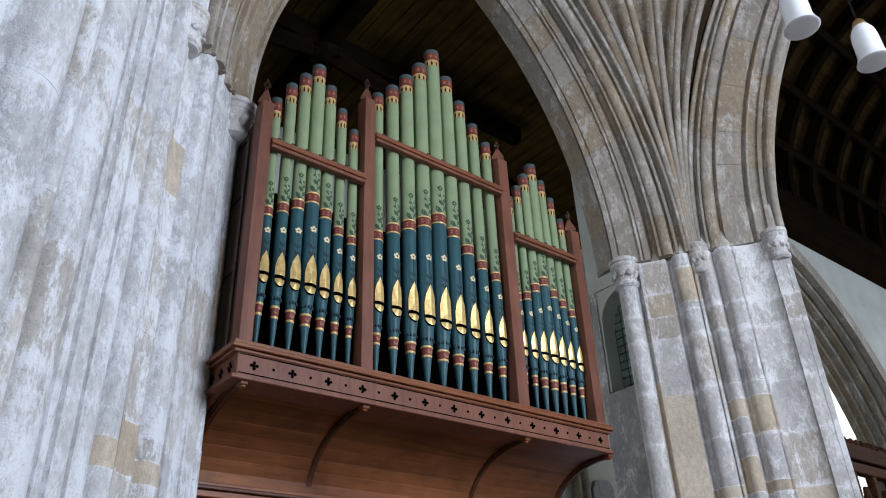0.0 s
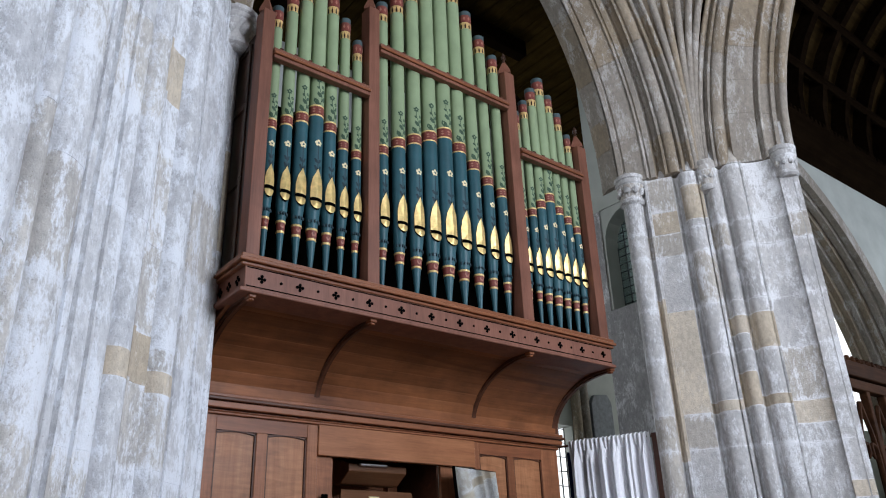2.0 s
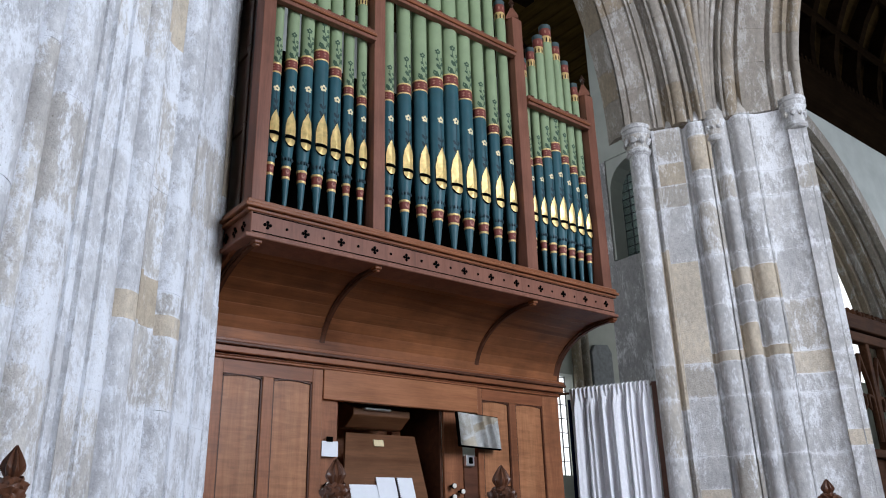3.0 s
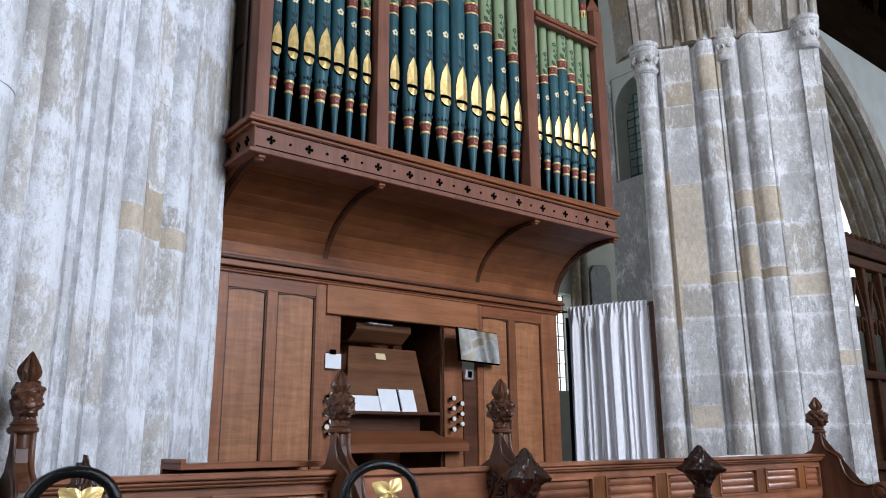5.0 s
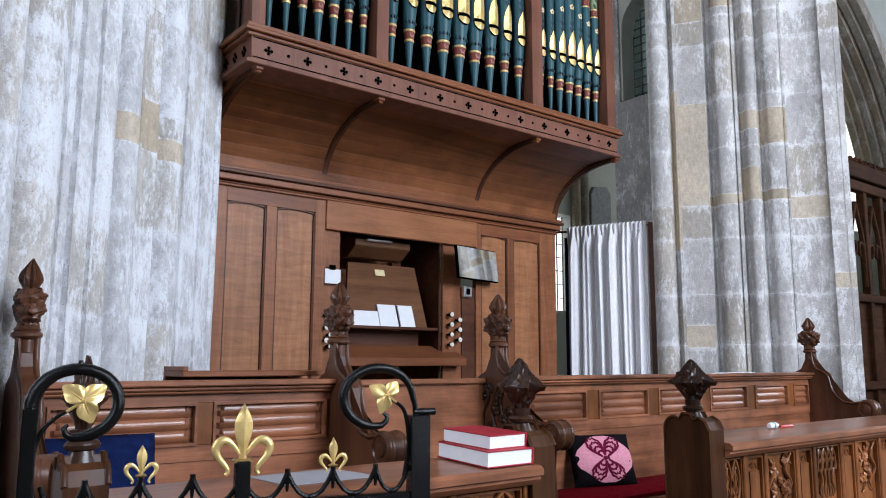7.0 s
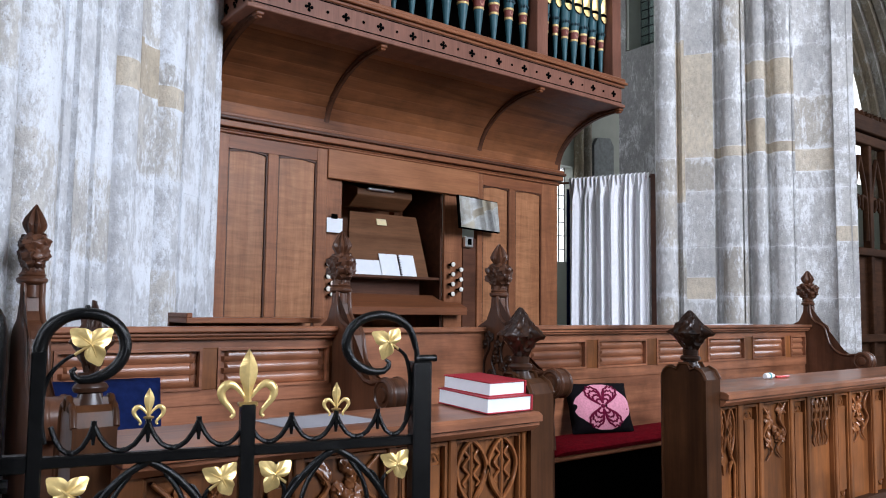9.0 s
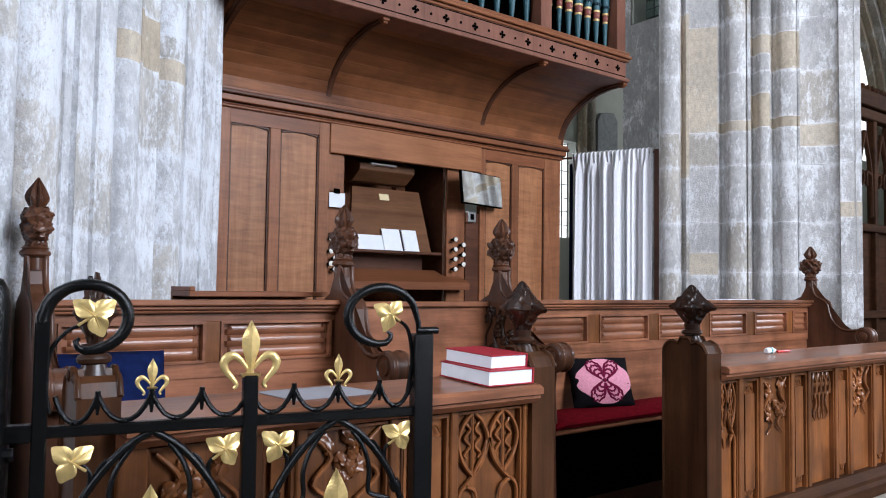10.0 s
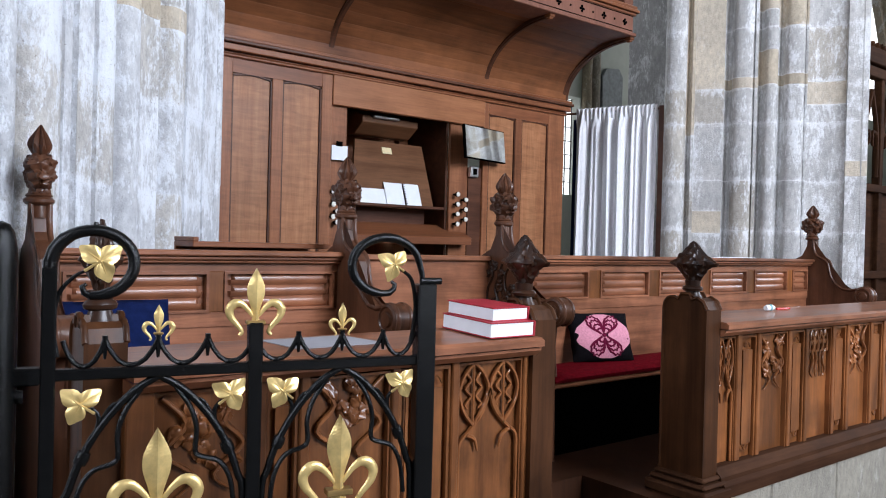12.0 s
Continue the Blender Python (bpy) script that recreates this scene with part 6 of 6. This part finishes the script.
def cushion(name, at, w, h, d, m, label, tilt, turn=0):
    c = thing(name, at, label, "cushion")
    bm = B()
    bmesh.ops.create_grid(bm, x_segments=16, y_segments=16, size=0.5)
    bot = bmesh.ops.duplicate(bm, geom=list(bm.verts) + list(bm.edges) + list(bm.faces))
    low = {g for g in bot["geom"] if isinstance(g, bmesh.types.BMVert)}
    for v in bm.verts:
        e = max(0.0, (1 - (2 * v.co.x) ** 4) * (1 - (2 * v.co.y) ** 4)) ** 0.5
        pinch = 1 - 0.05 * (1 - abs(2 * v.co.x)) * (abs(v.co.y) > 0.45) - 0.05 * (1 - abs(2 * v.co.y)) * (abs(v.co.x) > 0.45)
        s = -1 if v in low else 1
        v.co = Vector((v.co.x * w * pinch, -s * d / 2 * e - 0.0008 * s, (v.co.y + 0.5) * h)) + noise.noise_vector(v.co * 4) * 0.006
    bmesh.ops.remove_doubles(bm, verts=bm.verts, dist=0.002)
    part("cover", bm, m, c, smooth=70)
    c.rotation_euler = (radians(tilt), 0, radians(turn))
    return c


cu = cushion("pink_cushion", (3.70, 3.43, 0.835), 0.36, 0.34, 0.1, M_BLKW, "black cushion with a pink rose panel and plum petals", -24, -20)
cu.scale = (1.12, 1.0, 0.9)
bm = B()
rings = []
for j in range(7):
    ring = []
    for k in range(32):
        a = 2 * math.pi * k / 32
        rr = 0.158 * j / 6 / max(abs(math.cos(a)), abs(math.sin(a)), 0.76 * (abs(math.cos(a)) + abs(math.sin(a))))
        u, v = rr * math.cos(a) + 0.0001, rr * math.sin(a) * 0.94
        e = max(0.0, (1 - (2 * u / 0.36) ** 4) * (1 - (2 * v / 0.34) ** 4)) ** 0.5
        ring.append((u, -0.05 * e - 0.0035, 0.17 + v))
    rings.append(ring)
loft(bm, rings[::-1], caps=False)
part("pink_panel", bm, M_PINK, cu, smooth=60)
for lobe in (60, 120, 240, 300):
    for k, (reach, wide) in enumerate(((0.148, 0.5), (0.116, 0.5), (0.084, 0.5), (0.052, 0.5))):
        bm = B()
        pts = []
        for j in range(13):
            f = j / 12
            aa = radians(lobe) + wide * (2 * f - 1)
            rr = 0.018 + (reach - 0.018) * math.sin(math.pi * f) ** 0.45 * (1 + 0.05 * (-1) ** j)
            u, v = rr * math.cos(aa), 0.17 + rr * math.sin(aa) * 0.98
            e = max(0.0, (1 - (2 * u / 0.36) ** 4) * (1 - (2 * (v - 0.17) / 0.34) ** 4)) ** 0.5
            pts.append((u, -0.05 * e - 0.006, v))
        tube(bm, pts, 0.0062, 6, 0.5)
        part("petal_line", bm, M_PLUM, cu, smooth=60)
bm = B()
bmesh.ops.create_icosphere(bm, subdivisions=2, radius=0.014, matrix=Matrix.Translation((0, -0.056, 0.17)) @ Matrix.Diagonal((1, 0.3, 1, 1)))
part("rose_centre", bm, M_PLUM, cu, smooth=60)
cushion("blue_cushion", (0.985, 3.41, 0.82), 0.44, 0.465, 0.13, M_NAVY, "navy blue velvet cushion leaning on the bench back", -18, 3)


def runner(x0, x1):
    bm = B()
    n = 30
    rings = []
    for i in range(n + 1):
        x = x0 + (x1 - x0) * i / n
        k = 0.5 if i in (0, n) else 1
        rings.append([(x, 3.215, 0.807), (x, 3.205, 0.807 + 0.02 * k), (x, 3.23, 0.807 + 0.034 * k + 0.003 * math.sin(i * 2.3)), (x, 3.35, 0.807 + 0.04 * k), (x, 3.52, 0.807 + 0.036 * k), (x, 3.55, 0.807 + 0.02 * k), (x, 3.55, 0.807)])
    loft(bm, rings)
    return solid("seat_runner", bm, M_VELV, "crimson velvet seat runner along the bench", "seat cushion", group="seat runners", smooth=50)


runner(3.06, 4.6)
runner(4.65, 6.38)
# highlighter pen and tube on the far desk
pen = thing("red_pen", (4.045, 2.58, 1.2115), "red plastic pen lying on the desk", "pen")
bm = B()
tube(bm, [(0, 0, 0), (0.12, 0.0, 0), (0.14, 0, 0)], [0.006, 0.006, 0.002], 8)
part("barrel", bm, M_PEN, pen, smooth=40)
bot = thing("small_bottle", (3.935, 2.58, 1.2145), "small clear and white plastic bottle on its side", "bottle")
bm = B()
tube(bm, [(0, 0, 0.006), (0.01, 0, 0.006), (0.06, 0, 0.006), (0.066, 0, 0.006), (0.085, 0, 0.006)], [0.012, 0.016, 0.016, 0.008, 0.008], 12)
part("body", bm, M_OPAL, bot, smooth=40)
bm = B()
tube(bm, [(0.03, 0, 0.0065), (0.045, 0, 0.0065)], 0.0167, 12)
part("blue_label", bm, plain("teal_label", (0.1, 0.35, 0.38), 0.5), bot, smooth=40)
# papers and a wooden ledge behind the benches
bm = B()
box(bm, 1.36, 2.04, 3.74, 3.98, 1.468, 1.492)
box(bm, 1.36, 1.385, 3.74, 3.98, 1.492, 1.512)
box(bm, 1.36, 2.04, 3.955, 3.98, PZ, 1.468)
solid("book_ledge", bm, M_CASE_X, "brown wooden ledge behind the bench", "ledge", bevel=0.003)
papers = thing("papers", (0, 0, 0), "white papers lying on the bench top", "papers")
for i, (a, b) in enumerate(((5.0, 5.22), (5.2, 5.55))):
    bm = B()
    box(bm, a, b, 3.56, 3.66, 1.4585 + i * 0.002, 1.4605 + i * 0.003)
    part("sheet", bm, M_PAPER, papers)
sheet = thing("grey_sheet", (0, 0, 0), "grey paper sheet on the desk board", "paper")
bm = B()
loft(bm, [[(1.2, 2.46, 1.2), (1.5, 2.46, 1.2), (1.5, 2.46, 1.2015), (1.2, 2.46, 1.2015)], [(1.16, 2.63, 1.2075), (1.44, 2.63, 1.2075), (1.44, 2.63, 1.209), (1.16, 2.63, 1.209)]])
part("sheet", bm, plain("grey_paper", (0.3, 0.29, 0.31), 0.7, 0, 0.05), sheet)
# carved screen in the chancel beyond the pier
cs = thing("chancel_screen", (0, 0, 0), "dark carved oak chancel screen with traceried panels", "screen")
for z0, z1, o in ((3.9, 4.1, 0.06), (3.75, 3.88, 0.02), (2.3, 2.4, 0.02), (1.2, 1.3, 0.02)):
    bm = B()
    box(bm, 9.6, 13.5, 4.8 - o, 4.9, z0, z1)
    part("rail", bm, M_DUSTY, cs, bevel=0.01)
for i in range(8):
    x = 9.7 + i * 0.5
    bm = B()
    box(bm, x - 0.05, x + 0.05, 4.8, 4.9, 0, 3.8)
    part("post", bm, M_DUSTY, cs, bevel=0.01)
    bm = B()
    cusped(bm, x + 0.25, 2.5, 0.36, 1.1, 4.84, 0.03)
    part("tracery", bm, M_DUSTY, cs, smooth=60)
    bm = B()
    box(bm, x + 0.05, x + 0.45, 4.86, 4.88, 0.2, 2.3)
    part("panel", bm, M_DUSTY, cs)
for i in range(26):
    bm = B()
    carve(bm, 9.7 + i * 0.14, 4.83, 4.15, 0.05, 0.04, 0.06, 0.02, 25)
    part("crest_leaf", bm, M_DUSTY, cs, smooth=60)
